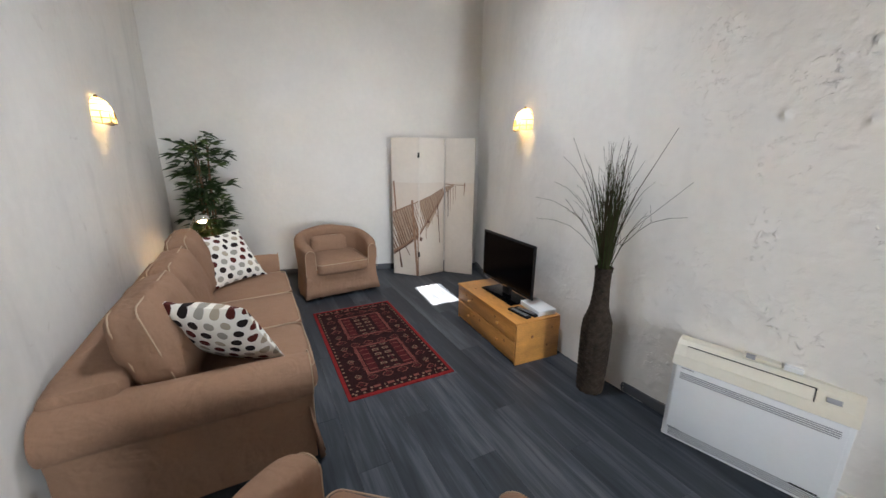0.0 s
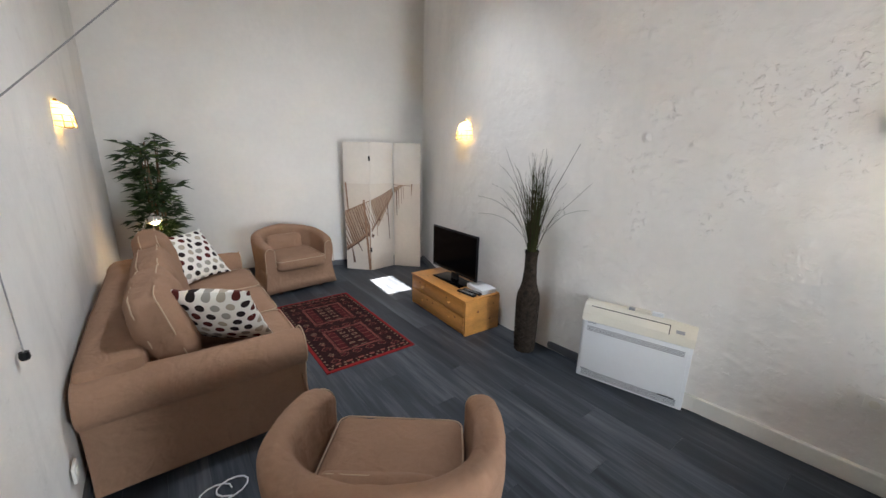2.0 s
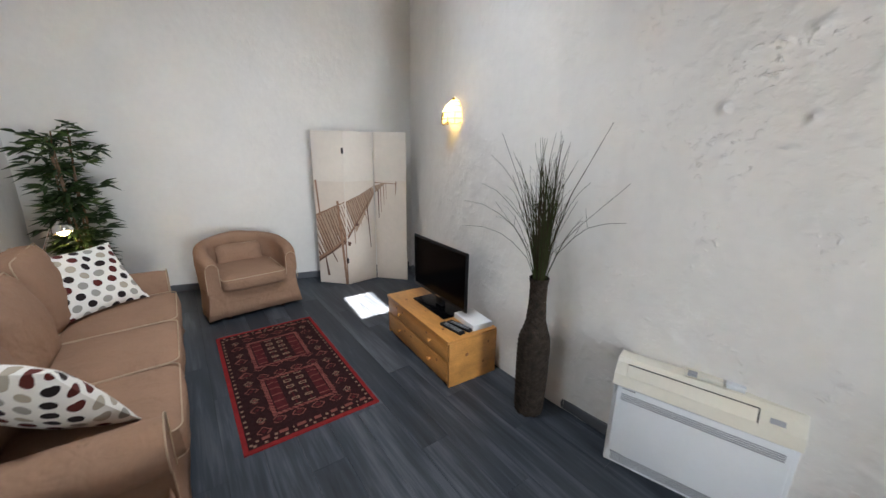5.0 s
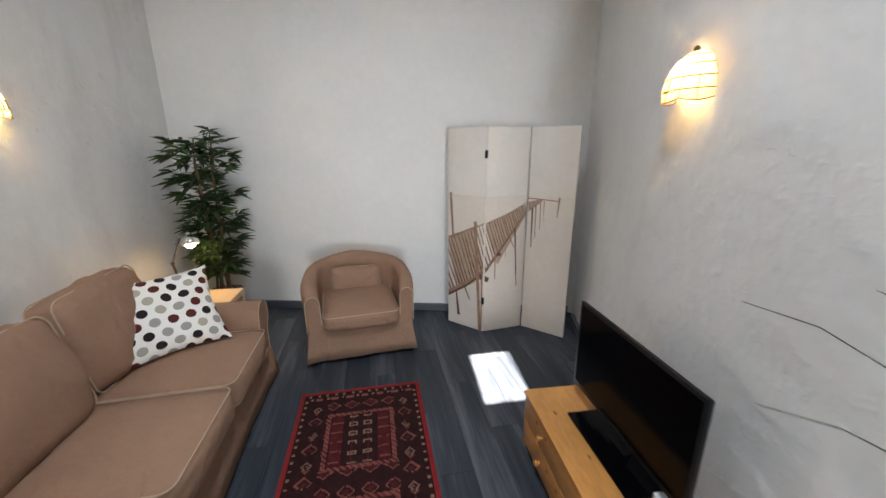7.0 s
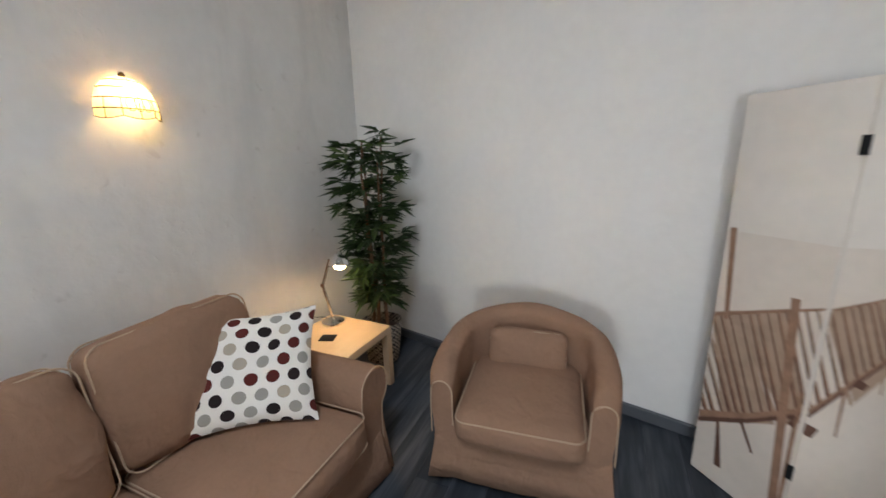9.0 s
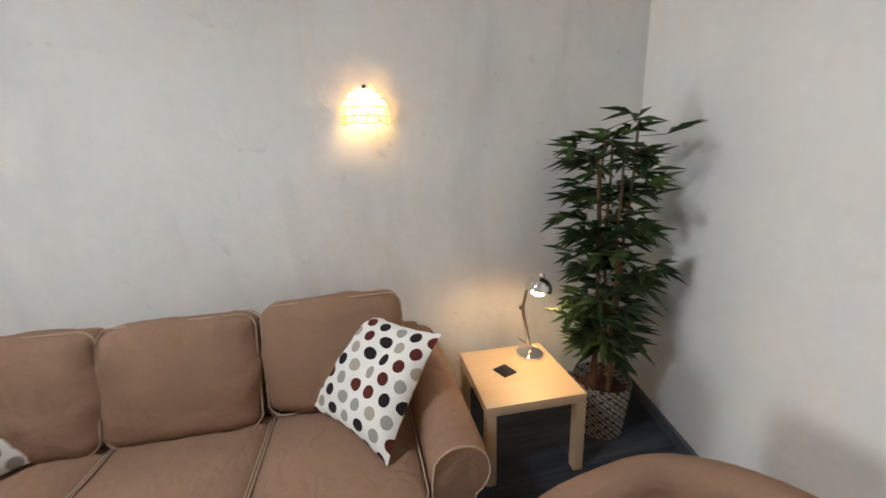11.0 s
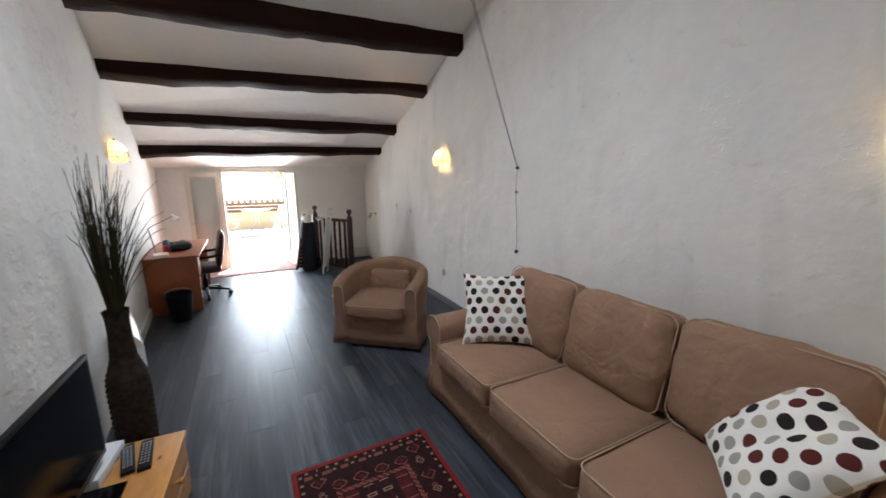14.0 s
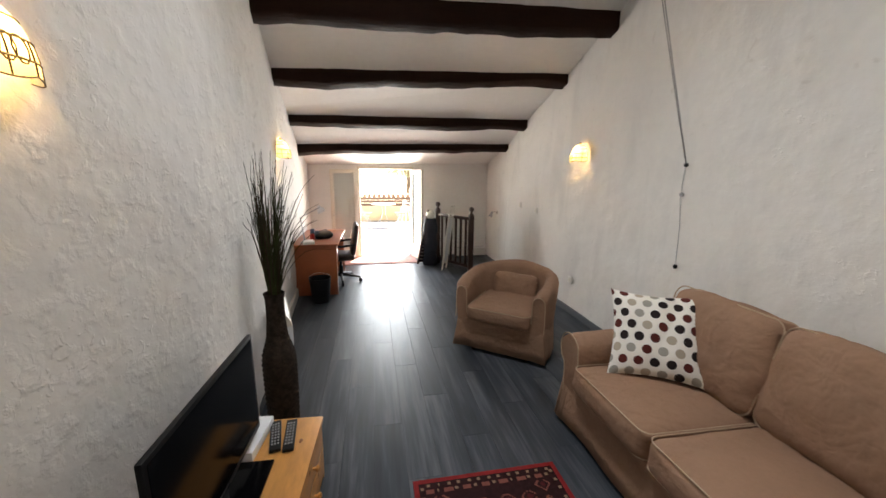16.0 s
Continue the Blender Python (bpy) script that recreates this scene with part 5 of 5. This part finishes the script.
lathe(bm, [(0.012, -0.775), (0.016, -0.765), (0.014, -0.745)], 12, pose(0, 0.03, 0))
part("plug_end", bm, BLACK_PLASTIC, c)
for z in (0.0, -0.215):
    bm = bmesh.new()
    lathe(bm, [(0.014, -0.008), (0.016, 0), (0.014, 0.01)], 12, pose(-0.004, -0.005 if z else 0, z, 0, 90, 0))
    part("clip", bm, CABLE_GREY if z else BLACK_PLASTIC, c)


# ---- wall sockets ----
def build_socket(m, label):
    s = thing("wall_socket", m, label, "socket", "wall sockets")
    bm = bmesh.new()
    box(bm, 0, 0.012, -0.04, 0.04, -0.04, 0.04, 0.004)
    part("plate", bm, WHITE_PAINT, s)
    bm = bmesh.new()
    lathe(bm, [(0.02, 0.0), (0.021, 0.004), (0.014, 0.0045)], 16, pose(0.0115, 0, 0, 0, 90, 0))
    part("insert", bm, CREAM_PLASTIC, s)


build_socket(pose(0.012, 1.47, 0.41), "white wall socket above the baseboard")
build_socket(pose(0.012, 0.43, 1.125), "white light switch on the plaster wall")
build_socket(pose(0.012, -0.15, 1.158), "white light switch on the plaster wall")
build_socket(pose(0.012, 3.15, 0.275), "white wall socket with plugs behind the sofa")
build_socket(pose(3.222, 1.065, 0.49, 0, 0, 176), "white wall socket on the rough plaster wall")
ex = thing("extension_cord", pose(0.48, 2.95, 0.004), "white extension cord curled on the floor by the sofa", "cord")
bm = bmesh.new()
tube(bm, [(0.09 * math.cos(a * 0.5) + 0.006 * a, 0.06 * math.sin(a * 0.5), 0.002 + 0.002 * (a // 12)) for a in range(22)], 0.004, 6)
part("cord_loop", bm, WHITE_PLASTIC, ex)


# ---- desk end of the room ----
def build_desk():
    d = thing("desk", pose(3.06, -0.31, 0), "cherry veneer desk with panel ends against the wall", "desk")
    bm = bmesh.new()
    box(bm, -0.31, 0.29, -0.68, 0.69, 0.675, 0.70, 0.004)
    part("desktop", bm, CHERRY, d)
    for y in (-0.62, 0.64):
        bm = bmesh.new()
        box(bm, -0.285, 0.27, y - 0.012, y + 0.012, 0, 0.675, 0.002)
        part("end_panel", bm, CHERRY, d)
    bm = bmesh.new()
    box(bm, 0.18, 0.2, -0.6, 0.62, 0.25, 0.675, 0.002)
    part("modesty_panel", bm, CHERRY, d)
    bm = bmesh.new()
    box(bm, -0.27, 0.15, 0.25, 0.62, 0.4, 0.67, 0.003)
    part("drawer_unit", bm, CHERRY, d)
    bm = bmesh.new()
    box(bm, -0.29, -0.287, 0.627, 0.653, 0.0, 0.675, 0.0)
    part("edge_strip", bm, BIRCH, d)


build_desk()


def build_desk_lamp():
    t = thing("desk_lamp", pose(3.18, 0.22, 0.701), "grey adjustable desk lamp on the cherry desk", "lamp")
    bm = bmesh.new()
    lathe(bm, [(0.06, 0), (0.06, 0.012), (0.015, 0.02)], 20)
    part("base", bm, GREY_SLOT, t)
    bm = bmesh.new()
    tube(bm, [(0, 0, 0.015), (0.04, 0.03, 0.34)], 0.007, 8)
    part("lower_arm", bm, GREY_SLOT, t)
    bm = bmesh.new()
    tube(bm, [(0.04, 0.03, 0.34), (-0.19, -0.1, 0.46)], 0.006, 8)
    part("upper_arm", bm, GREY_SLOT, t)
    bm = bmesh.new()
    prof = [(0.055, 0), (0.05, 0.03), (0.028, 0.06), (0.02, 0.09)]
    lathe(bm, prof + [(r - 0.002, z) for r, z in prof[::-1]], 18, Matrix.Translation((-0.215, -0.115, 0.40)) @ pose(0, 0, 0, 15, 30, 0), cap=False)
    part("shade", bm, WHITE_PLASTIC, t)


build_desk_lamp()
BAG = material("black_nylon", (0.02, 0.02, 0.022), 0.6, vary=0.3, scale=20)
bm = bmesh.new()
softbox(bm, 0.24, 0.34, 0.08, 0.035, 8, puff=(0, 0, 0.02), wrinkle=0.02)
tagged(part("soft_bag", bm, BAG, m=pose(3.02, -0.22, 0.745, 0, 0, 20)), "soft black nylon bag lying on the desk", "bag")
bm = bmesh.new()
box(bm, -0.07, 0.07, -0.1, 0.1, 0, 0.035, 0.004)
tagged(part("paper_stack", bm, WHITE_PAINT, m=pose(3.13, 0.27, 0.701, 0, 0, 12)), "stack of white papers on the desk", "papers")
RED_PLASTIC = material("red_plastic", (0.45, 0.03, 0.025), 0.4)
BLUE_PLASTIC = material("blue_grey_plastic", (0.06, 0.1, 0.16), 0.4)
for x, y, r, h, mt, lab in ((3.12, 0.02, 0.03, 0.09, RED_PLASTIC, "small red plastic cup on the desk"), (3.13, -0.10, 0.035, 0.14, BLUE_PLASTIC, "blue-grey pen holder on the desk"), (3.06, -0.06, 0.03, 0.12, BLUE_PLASTIC, "dark blue bottle on the desk")):
    bm = bmesh.new()
    lathe(bm, [(r * 0.9, 0), (r, 0.01), (r, h * 0.8), (r * 0.8, h)], 16)
    tagged(part("cup" if h < 0.1 else "pen_holder", bm, mt, m=pose(x, y, 0.701)), lab, "cup")


def build_bin():
    t = thing("waste_bin", pose(2.965, 0.60, 0), "black wastepaper bin on the floor by the desk", "bin")
    bm = bmesh.new()
    lathe(bm, [(0.10, 0.0), (0.105, 0.01), (0.135, 0.315), (0.14, 0.32), (0.13, 0.315), (0.1, 0.012)], 24, cap=False)
    lathe(bm, [(0.1, 0.003), (0.1, 0.012)], 24)
    part("bucket", bm, BLACK_PLASTIC, t)
    bm = bmesh.new()
    tube(bm, [(0.135 * math.cos(radians(a)), 0.0, 0.31 + 0.07 * math.sin(radians(a))) for a in range(0, 181, 15)], 0.003, 5)
    part("wire_handle", bm, CHROME, t)


build_bin()


def build_desk_chair():
    t = thing("office_chair", pose(2.78, -0.30, 0, 0, 0, 6), "dark brown leather office chair on a castor base", "office chair")
    for k in range(5):
        a = radians(72 * k + 20)
        d = Vector((math.cos(a), math.sin(a), 0))
        bm = bmesh.new()
        tube(bm, [d * 0.03 + Vector((0, 0, 0.11)), d * 0.16 + Vector((0, 0, 0.095)), d * 0.29 + Vector((0, 0, 0.07))], 0.024, 8, 0.014)
        leg = part("base_leg", bm, BLACK_PLASTIC, t)
        bm = bmesh.new()
        lathe(bm, [(0.012, -0.022), (0.028, -0.018), (0.028, 0.018), (0.012, 0.022)], 14, Matrix.Translation(d * 0.29 + Vector((0, 0, 0.029))) @ pose(0, 0, 0, 90, 0, math.degrees(a)))
        part("castor", bm, BLACK_PLASTIC, leg)
    bm = bmesh.new()
    lathe(bm, [(0.03, 0.08), (0.03, 0.25), (0.018, 0.26), (0.018, 0.36)], 14)
    part("gas_column", bm, BLACK_PLASTIC, t)
    bm = bmesh.new()
    softbox(bm, 0.44, 0.44, 0.09, 0.035, 8, puff=(0, 0, 0.015), m=pose(0.02, 0, 0.40))
    part("seat", bm, LEATHER, t)
    bm = bmesh.new()
    softbox(bm, 0.07, 0.42, 0.46, 0.03, 8, puff=(0.012, 0, 0.02), m=pose(-0.21, 0, 0.655, 0, -9, 0))
    part("backrest", bm, LEATHER, t)
    for s in (-1, 1):
        bm = bmesh.new()
        tube(bm, [(-0.2, s * 0.25, 0.60), (-0.05, s * 0.26, 0.585), (0.12, s * 0.26, 0.58), (0.16, s * 0.26, 0.54), (0.1, s * 0.25, 0.40)], 0.018, 8)
        part("armrest", bm, BLACK_PLASTIC, t)


build_desk_chair()


# ---- stair railing and the things leaning on it ----
def newel(x, y, h, parent):
    bm = bmesh.new()
    box(bm, x - 0.04, x + 0.04, y - 0.04, y + 0.04, 0, h - 0.13, 0.006)
    p = part("newel_post", bm, DARK_WOOD, parent)
    bm = bmesh.new()
    lathe(bm, [(0.036, h - 0.13), (0.03, h - 0.115), (0.018, h - 0.1), (0.02, h - 0.085), (0.042, h - 0.055), (0.044, h - 0.035), (0.032, h - 0.01), (0.008, h)], 18, pose(x, y, 0))
    part("finial", bm, DARK_WOOD, p)


r = thing("stair_railing", pose(0.71, -0.48, 0), "dark-stained wooden stair railing with turned newel posts", "railing")
a, b = Vector((0, 0, 0)), Vector((0.42, -0.76, 0))
newel(0, 0, 1.10, r)
newel(0.42, -0.76, 1.13, r)
for z, hh in ((0.88, 0.05), (0.08, 0.05)):
    bm = bmesh.new()
    ang = math.degrees(math.atan2(b.y, b.x))
    box(bm, 0.03, b.length - 0.03, -0.025, 0.025, z, z + hh, 0.008, m=pose(0, 0, 0, 0, 0, ang))
    part("rail", bm, DARK_WOOD, r)
for k in range(1, 7):
    p = a.lerp(b, k / 7)
    bm = bmesh.new()
    box(bm, p.x - 0.018, p.x + 0.018, p.y - 0.018, p.y + 0.018, 0.12, 0.885, 0.004)
    part("baluster", bm, DARK_WOOD, r)
bm = bmesh.new()
box(bm, 0.02, 0.66, -1.93, -1.80, -0.006, 0.16, 0.006)
tagged(part("stair_curb", bm, WHITE_PAINT, smooth=False), "low white curb at the head of the stairs", kind="structure")

g = thing("white_frame", pose(1.09, -0.80, 0, -7, 0, 58), "narrow white frame leaning on the stair railing", "frame")
for x in (-0.1, 0.1):
    bm = bmesh.new()
    box(bm, x - 0.012, x + 0.012, -0.012, 0.012, 0.003, 1.12, 0.003)
    part("upright", bm, WHITE_PAINT, g)
for z in (0.12, 0.92, 1.1):
    bm = bmesh.new()
    box(bm, -0.09, 0.09, -0.009, 0.009, z - 0.012, z + 0.012, 0.003)
    part("crossbar", bm, WHITE_PAINT, g)
bm = bmesh.new()
box(bm, -0.09, 0.09, -0.003, 0.003, 0.14, 0.9)
part("mesh_panel", bm, WHITE_PLASTIC, g)

NAVY = material("black_navy_cloth", (0.012, 0.014, 0.022), 0.8, vary=0.3, scale=10)
g = thing("rolled_mat", pose(1.28, -1.16, 0, 0, 0, 30), "tall black rolled mat standing by the railing", "mat")
bm = bmesh.new()
prof = []
for k in range(15):
    z = 0.004 + 0.84 * k / 14
    prof.append((0.125 + 0.012 * math.sin(k * 1.3) - 0.02 * (k == 14), z))
lathe(bm, prof, 20)
part("roll", bm, NAVY, g)
bm = bmesh.new()
lathe(bm, [(0.03, 0.83), (0.075, 0.86), (0.085, 0.92), (0.06, 0.97), (0.02, 0.99)], 14)
part("white_cloth", bm, WHITE_PAINT, g, "crumpled white cloth on top")
g = thing("deck_chair", pose(1.42, -1.2, 0, 6, 9, 215), "folded slatted wooden deck chair leaning by the door", "deck chair")
for x in (-0.11, 0.11):
    bm = bmesh.new()
    box(bm, x - 0.014, x + 0.014, -0.016, 0.016, 0.004, 1.0, 0.004)
    part("side_rail", bm, DARK_WOOD if x < 0 else WHITE_PAINT, g)
for k in range(9):
    bm = bmesh.new()
    box(bm, -0.10, 0.10, -0.022, -0.01, 0.05 + k * 0.062, 0.088 + k * 0.062, 0.003)
    part("slat", bm, DARK_WOOD, g)
bm = bmesh.new()
box(bm, -0.096, 0.096, -0.009, 0.0, 0.04, 0.62)
part("striped_canvas", bm, WHITE_PAINT, g)

s = thing("reading_spot", pose(0.01, -1.22, 0.93), "small chrome reading spot on the plaster wall", "wall lamp")
bm = bmesh.new()
lathe(bm, [(0.035, 0), (0.035, 0.012), (0.01, 0.016)], 16, pose(0, 0, 0, 0, 90, 0))
part("wall_plate", bm, CHROME, s)
bm = bmesh.new()
tube(bm, [(0.01, 0, 0), (0.06, 0, 0.02), (0.10, 0.02, 0.01)], 0.007, 8)
part("arm", bm, CHROME, s)
bm = bmesh.new()
lathe(bm, [(0.018, 0.0), (0.03, 0.06), (0.035, 0.10), (0.033, 0.10), (0.016, 0.0)], 16, Matrix.Translation((0.10, 0.02, 0.02)) @ pose(0, 0, 0, 0, 150, 20), cap=False)
part("shade", bm, GREY_SLOT, s)


# ---- terrace door ----
def glass():
    m = bpy.data.materials.new("window_glass")
    m.use_nodes = True
    nt = m.node_tree
    clear = nt.nodes.new("ShaderNodeBsdfTransparent")
    clear.inputs[0].default_value = (0.92, 0.94, 0.93, 1)
    gloss = nt.nodes.new("ShaderNodeBsdfGlossy")
    gloss.inputs["Roughness"].default_value = 0.03
    mix = nt.nodes.new("ShaderNodeMixShader")
    mix.inputs[0].default_value = 0.08
    nt.links.new(clear.outputs[0], mix.inputs[1])
    nt.links.new(gloss.outputs[0], mix.inputs[2])
    nt.links.new(mix.outputs[0], nt.nodes["Material Output"].inputs[0])
    return m


GLASS = glass()
OLD_WHITE = material("old_white_door_paint", (0.66, 0.6, 0.5), 0.5, vary=0.08, scale=6, bump=0.1)
frame_ob = thing("door_1", pose(0, DY, 0), "open double glazed terrace door in worn white paint", "door")
frame_ob["kind"] = "structure"
for x0, x1, z0, z1 in ((DX0, DX0 + 0.045, 0, DH), (DX1 - 0.045, DX1, 0, DH), (DX0 + 0.045, DX1 - 0.045, DH - 0.045, DH)):
    bm = bmesh.new()
    box(bm, x0, x1, -0.09, 0.012, z0, z1, 0.004)
    part("door_frame", bm, OLD_WHITE, frame_ob)


def leaf(m):
    Wl, Hl = 0.49, DH - 0.06
    bm = bmesh.new()
    for x0, x1, z0, z1 in ((0, 0.065, 0.01, Hl), (Wl - 0.065, Wl, 0.01, Hl), (0.065, Wl - 0.065, Hl - 0.07, Hl), (0.065, Wl - 0.065, 0.01, 0.24)):
        box(bm, x0, x1, -0.02, 0.02, z0, z1, 0.004, 1, m)
    lf = part("door_leaf", bm, OLD_WHITE, frame_ob, "worn white glazed leaf", smooth=False)
    bm = bmesh.new()
    box(bm, 0.066, Wl - 0.066, -0.003, 0.003, 0.241, Hl - 0.071, m=m)
    pane = part("pane", bm, GLASS, lf)
    pane.visible_shadow = False
    bm = bmesh.new()
    tube(bm, [m @ Vector((Wl - 0.03, 0.02, 0.85)), m @ Vector((Wl - 0.03, 0.05, 0.85)), m @ Vector((Wl - 0.11, 0.055, 0.85))], 0.008, 8)
    part("door_handle", bm, GREY_SLOT, lf)


leaf(pose(DX0 + 0.04, 0.035, 0, 0, 0, 107))
leaf(pose(DX1 + 0.0, 0.05, 0, 0, 0, 4))

MAT_RED = material("faded_red_mat", (0.32, 0.17, 0.15), 0.95, vary=0.35, scale=14, bump=0.3, bump_scale=200)
bm = bmesh.new()
box(bm, 1.49, 2.9, -1.92, -1.30, 0.0005, 0.011, 0.003)
tagged(part("door_mat", bm, MAT_RED), "faded red woven runner before the terrace door", "rug")

# ---- terrace and distance ----
GROUND = material("dry_ground", (0.3, 0.27, 0.2), 0.95, vary=0.3, scale=0.05)
bm = bmesh.new()
bmesh.ops.create_grid(bm, x_segments=4, y_segments=4, size=900)
tagged(part("ground", bm, GROUND, m=pose(0, 0, -2.4)), "dry open ground beyond the terrace", kind="structure")
bm = bmesh.new()
box(bm, -3, 7, -8.0, -2.252, -0.25, -0.02)
tagged(part("terrace", bm, TERRACOTTA, smooth=False), "pale tiled roof terrace in sunshine", kind="structure")
OCHRE = material("ochre_render", (0.36, 0.28, 0.17), 0.9, vary=0.15, scale=3)
TILE = material("weathered_roof_tile", (0.13, 0.08, 0.055), 0.85, vary=0.3, scale=8)
FENCE = material("brown_fence_wood", (0.07, 0.04, 0.027), 0.7, vary=0.3, scale=6)
bm = bmesh.new()
box(bm, -3, 7, -7.9, -7.7, -0.02, 0.52)
tagged(part("parapet", bm, OCHRE, smooth=False), "ochre rendered parapet round the terrace", kind="structure")
f = thing("terrace_fence", pose(0, -7.75, 0.52), "brown wooden boards along the parapet", "fence")
for k in range(3):
    bm = bmesh.new()
    box(bm, -2.9, 6.9, -0.015, 0.015, 0.0 + k * 0.105, 0.095 + k * 0.105, 0.004)
    part("board", bm, FENCE, f)
bm = bmesh.new()
for k in range(60):
    x = -2.9 + k * 0.165
    tube(bm, [(x, -8.0, 0.9), (x, -7.72, 0.86)], 0.06, 8)
tagged(part("coping_tiles", bm, TILE), "row of weathered clay coping tiles on the parapet", "tiles", kind="stuff")


def build_garden_table():
    t = thing("garden_table", pose(1.95, -6.3, -0.02), "round white metal bistro table on the terrace", "table")
    bm = bmesh.new()
    lathe(bm, [(0.36, 0.70), (0.365, 0.705), (0.365, 0.72), (0.35, 0.725)], 30)
    part("tabletop", bm, GREY_SLOT, t)
    for k in range(4):
        a = radians(90 * k + 45)
        bm = bmesh.new()
        tube(bm, [(0.08 * math.cos(a), 0.08 * math.sin(a), 0.70), (0.06 * math.cos(a), 0.06 * math.sin(a), 0.4), (0.3 * math.cos(a), 0.3 * math.sin(a), 0.0)], 0.012, 7)
        part("leg", bm, CABLE_GREY, t)


def build_garden_chair():
    t = thing("bistro_chair", pose(1.42, -6.2, -0.02, 0, 0, 100), "folding metal bistro chair on the terrace", "chair", "chairs at the garden table")
    for k in range(4):
        bm = bmesh.new()
        box(bm, -0.19, 0.19, -0.18 + k * 0.095, -0.11 + k * 0.095, 0.44, 0.455, 0.003)
        part("seat_slat", bm, FENCE, t)
    for z in (0.66, 0.76):
        bm = bmesh.new()
        box(bm, -0.19, 0.19, 0.25, 0.262, z, z + 0.06, 0.003)
        part("back_slat", bm, FENCE, t)
    for s in (-1, 1):
        bm = bmesh.new()
        tube(bm, [(s * 0.19, -0.25, 0), (s * 0.19, 0.1, 0.46), (s * 0.19, 0.27, 0.83)], 0.011, 6)
        part("long_leg", bm, CABLE_GREY, t)
        bm = bmesh.new()
        tube(bm, [(s * 0.175, 0.24, 0), (s * 0.175, -0.16, 0.44)], 0.011, 6)
        part("short_leg", bm, CABLE_GREY, t)
    return t


build_garden_table()
ch = build_garden_chair()
copy_thing(ch, pose(2.5, -6.3, -0.02, 0, 0, -95))
d = thing("drying_rack", pose(1.2, -6.9, -0.02), "white folding rack on the terrace", "rack")
for k in range(5):
    bm = bmesh.new()
    x = -0.24 + k * 0.12
    tube(bm, [(x * 1.2, -0.1, 0), (x * 0.3, 0.0, 0.78)], 0.012, 6)
    part("bar", bm, WHITE_PAINT, d)

# trees past the terrace
FAR_LEAF = material("tree_leaf", (0.1, 0.14, 0.05), 0.6, vary=0.4, scale=2)
BARK = material("tree_bark", (0.12, 0.09, 0.06), 0.9, vary=0.3, scale=8)


def build_tree(x, y, h, r, seed):
    t = thing("tree", pose(x, y, -2.4), "leafy green tree beyond the terrace", "tree", "trees beyond the terrace")
    rnd = random.Random(seed)
    bm = bmesh.new()
    tube(bm, [(0, 0, 0), (0.1, 0.05, h * 0.3), (0.0, 0.1, h * 0.62)], 0.22, 9, 0.1)
    tips = []
    for k in range(9):
        a = k * 0.7
        tip = Vector((math.cos(a) * r * 0.6, math.sin(a) * r * 0.6, h * rnd.uniform(0.6, 0.9)))
        tube(bm, [(0, 0.08, h * rnd.uniform(0.3, 0.55)), tip * 0.6 + Vector((0, 0, h * 0.28)), tip], 0.07, 6, 0.02)
        tips.append(tip)
    part("trunk", bm, BARK, t)
    bm = bmesh.new()
    for k in range(2600):
        c = tips[k % 9]
        p = c + Vector((rnd.gauss(0, r * 0.26), rnd.gauss(0, r * 0.26), rnd.gauss(0, h * 0.075)))
        a, b = Vector((rnd.uniform(-1, 1), rnd.uniform(-1, 1), rnd.uniform(-1, 1))).normalized() * 0.13, Vector((rnd.uniform(-1, 1), rnd.uniform(-1, 1), rnd.uniform(-1, 1))).normalized() * 0.07
        bm.faces.new([bm.verts.new(p + v) for v in (-a, b, a, -b)])
    tagged(part("crown", bm, FAR_LEAF, t, smooth=False), kind="stuff")


build_tree(6.0, -26.0, 6.5, 2.6, 1)
build_tree(-1.5, -34.0, 7.0, 3.0, 2)

# ---- floor planks, laid along the room ----
PW, PL = 0.182, 1.22


def east(y):
    for (xa, ya), (xb, yb) in zip(TV_LINE, TV_LINE[1:]):
        if yb <= y <= ya:
            return xa + (xb - xa) * (y - ya) / (yb - ya)
    return 3.8


bm = bmesh.new()
box(bm, 0.0008, PW - 0.0008, 0.0008, PL - 0.0008, -0.005, 0.0)
plank_mesh = mesh_of(bm, "plank", PLANK, smooth=False)
row = 0
x = -0.05
while x < 3.85:
    y = -2.2 - (row * 0.47) % PL
    while y < 6.98:
        if y + 0.05 < 7.08 - 0.242 * x and x < max(east(min(6.1, max(-1.9, y))), east(min(6.1, max(-1.9, y + PL)))) + 0.1:
            ob = new("plank", plank_mesh)
            ob.parent = floor
            lo, hi = max(y, -2.2), min(y + PL, 7.08 - 0.242 * x)
            ob.location, ob.scale = (x, lo, 0), (1, (hi - lo) / PL, 1)
        y += PL
    x += PW
    row += 1
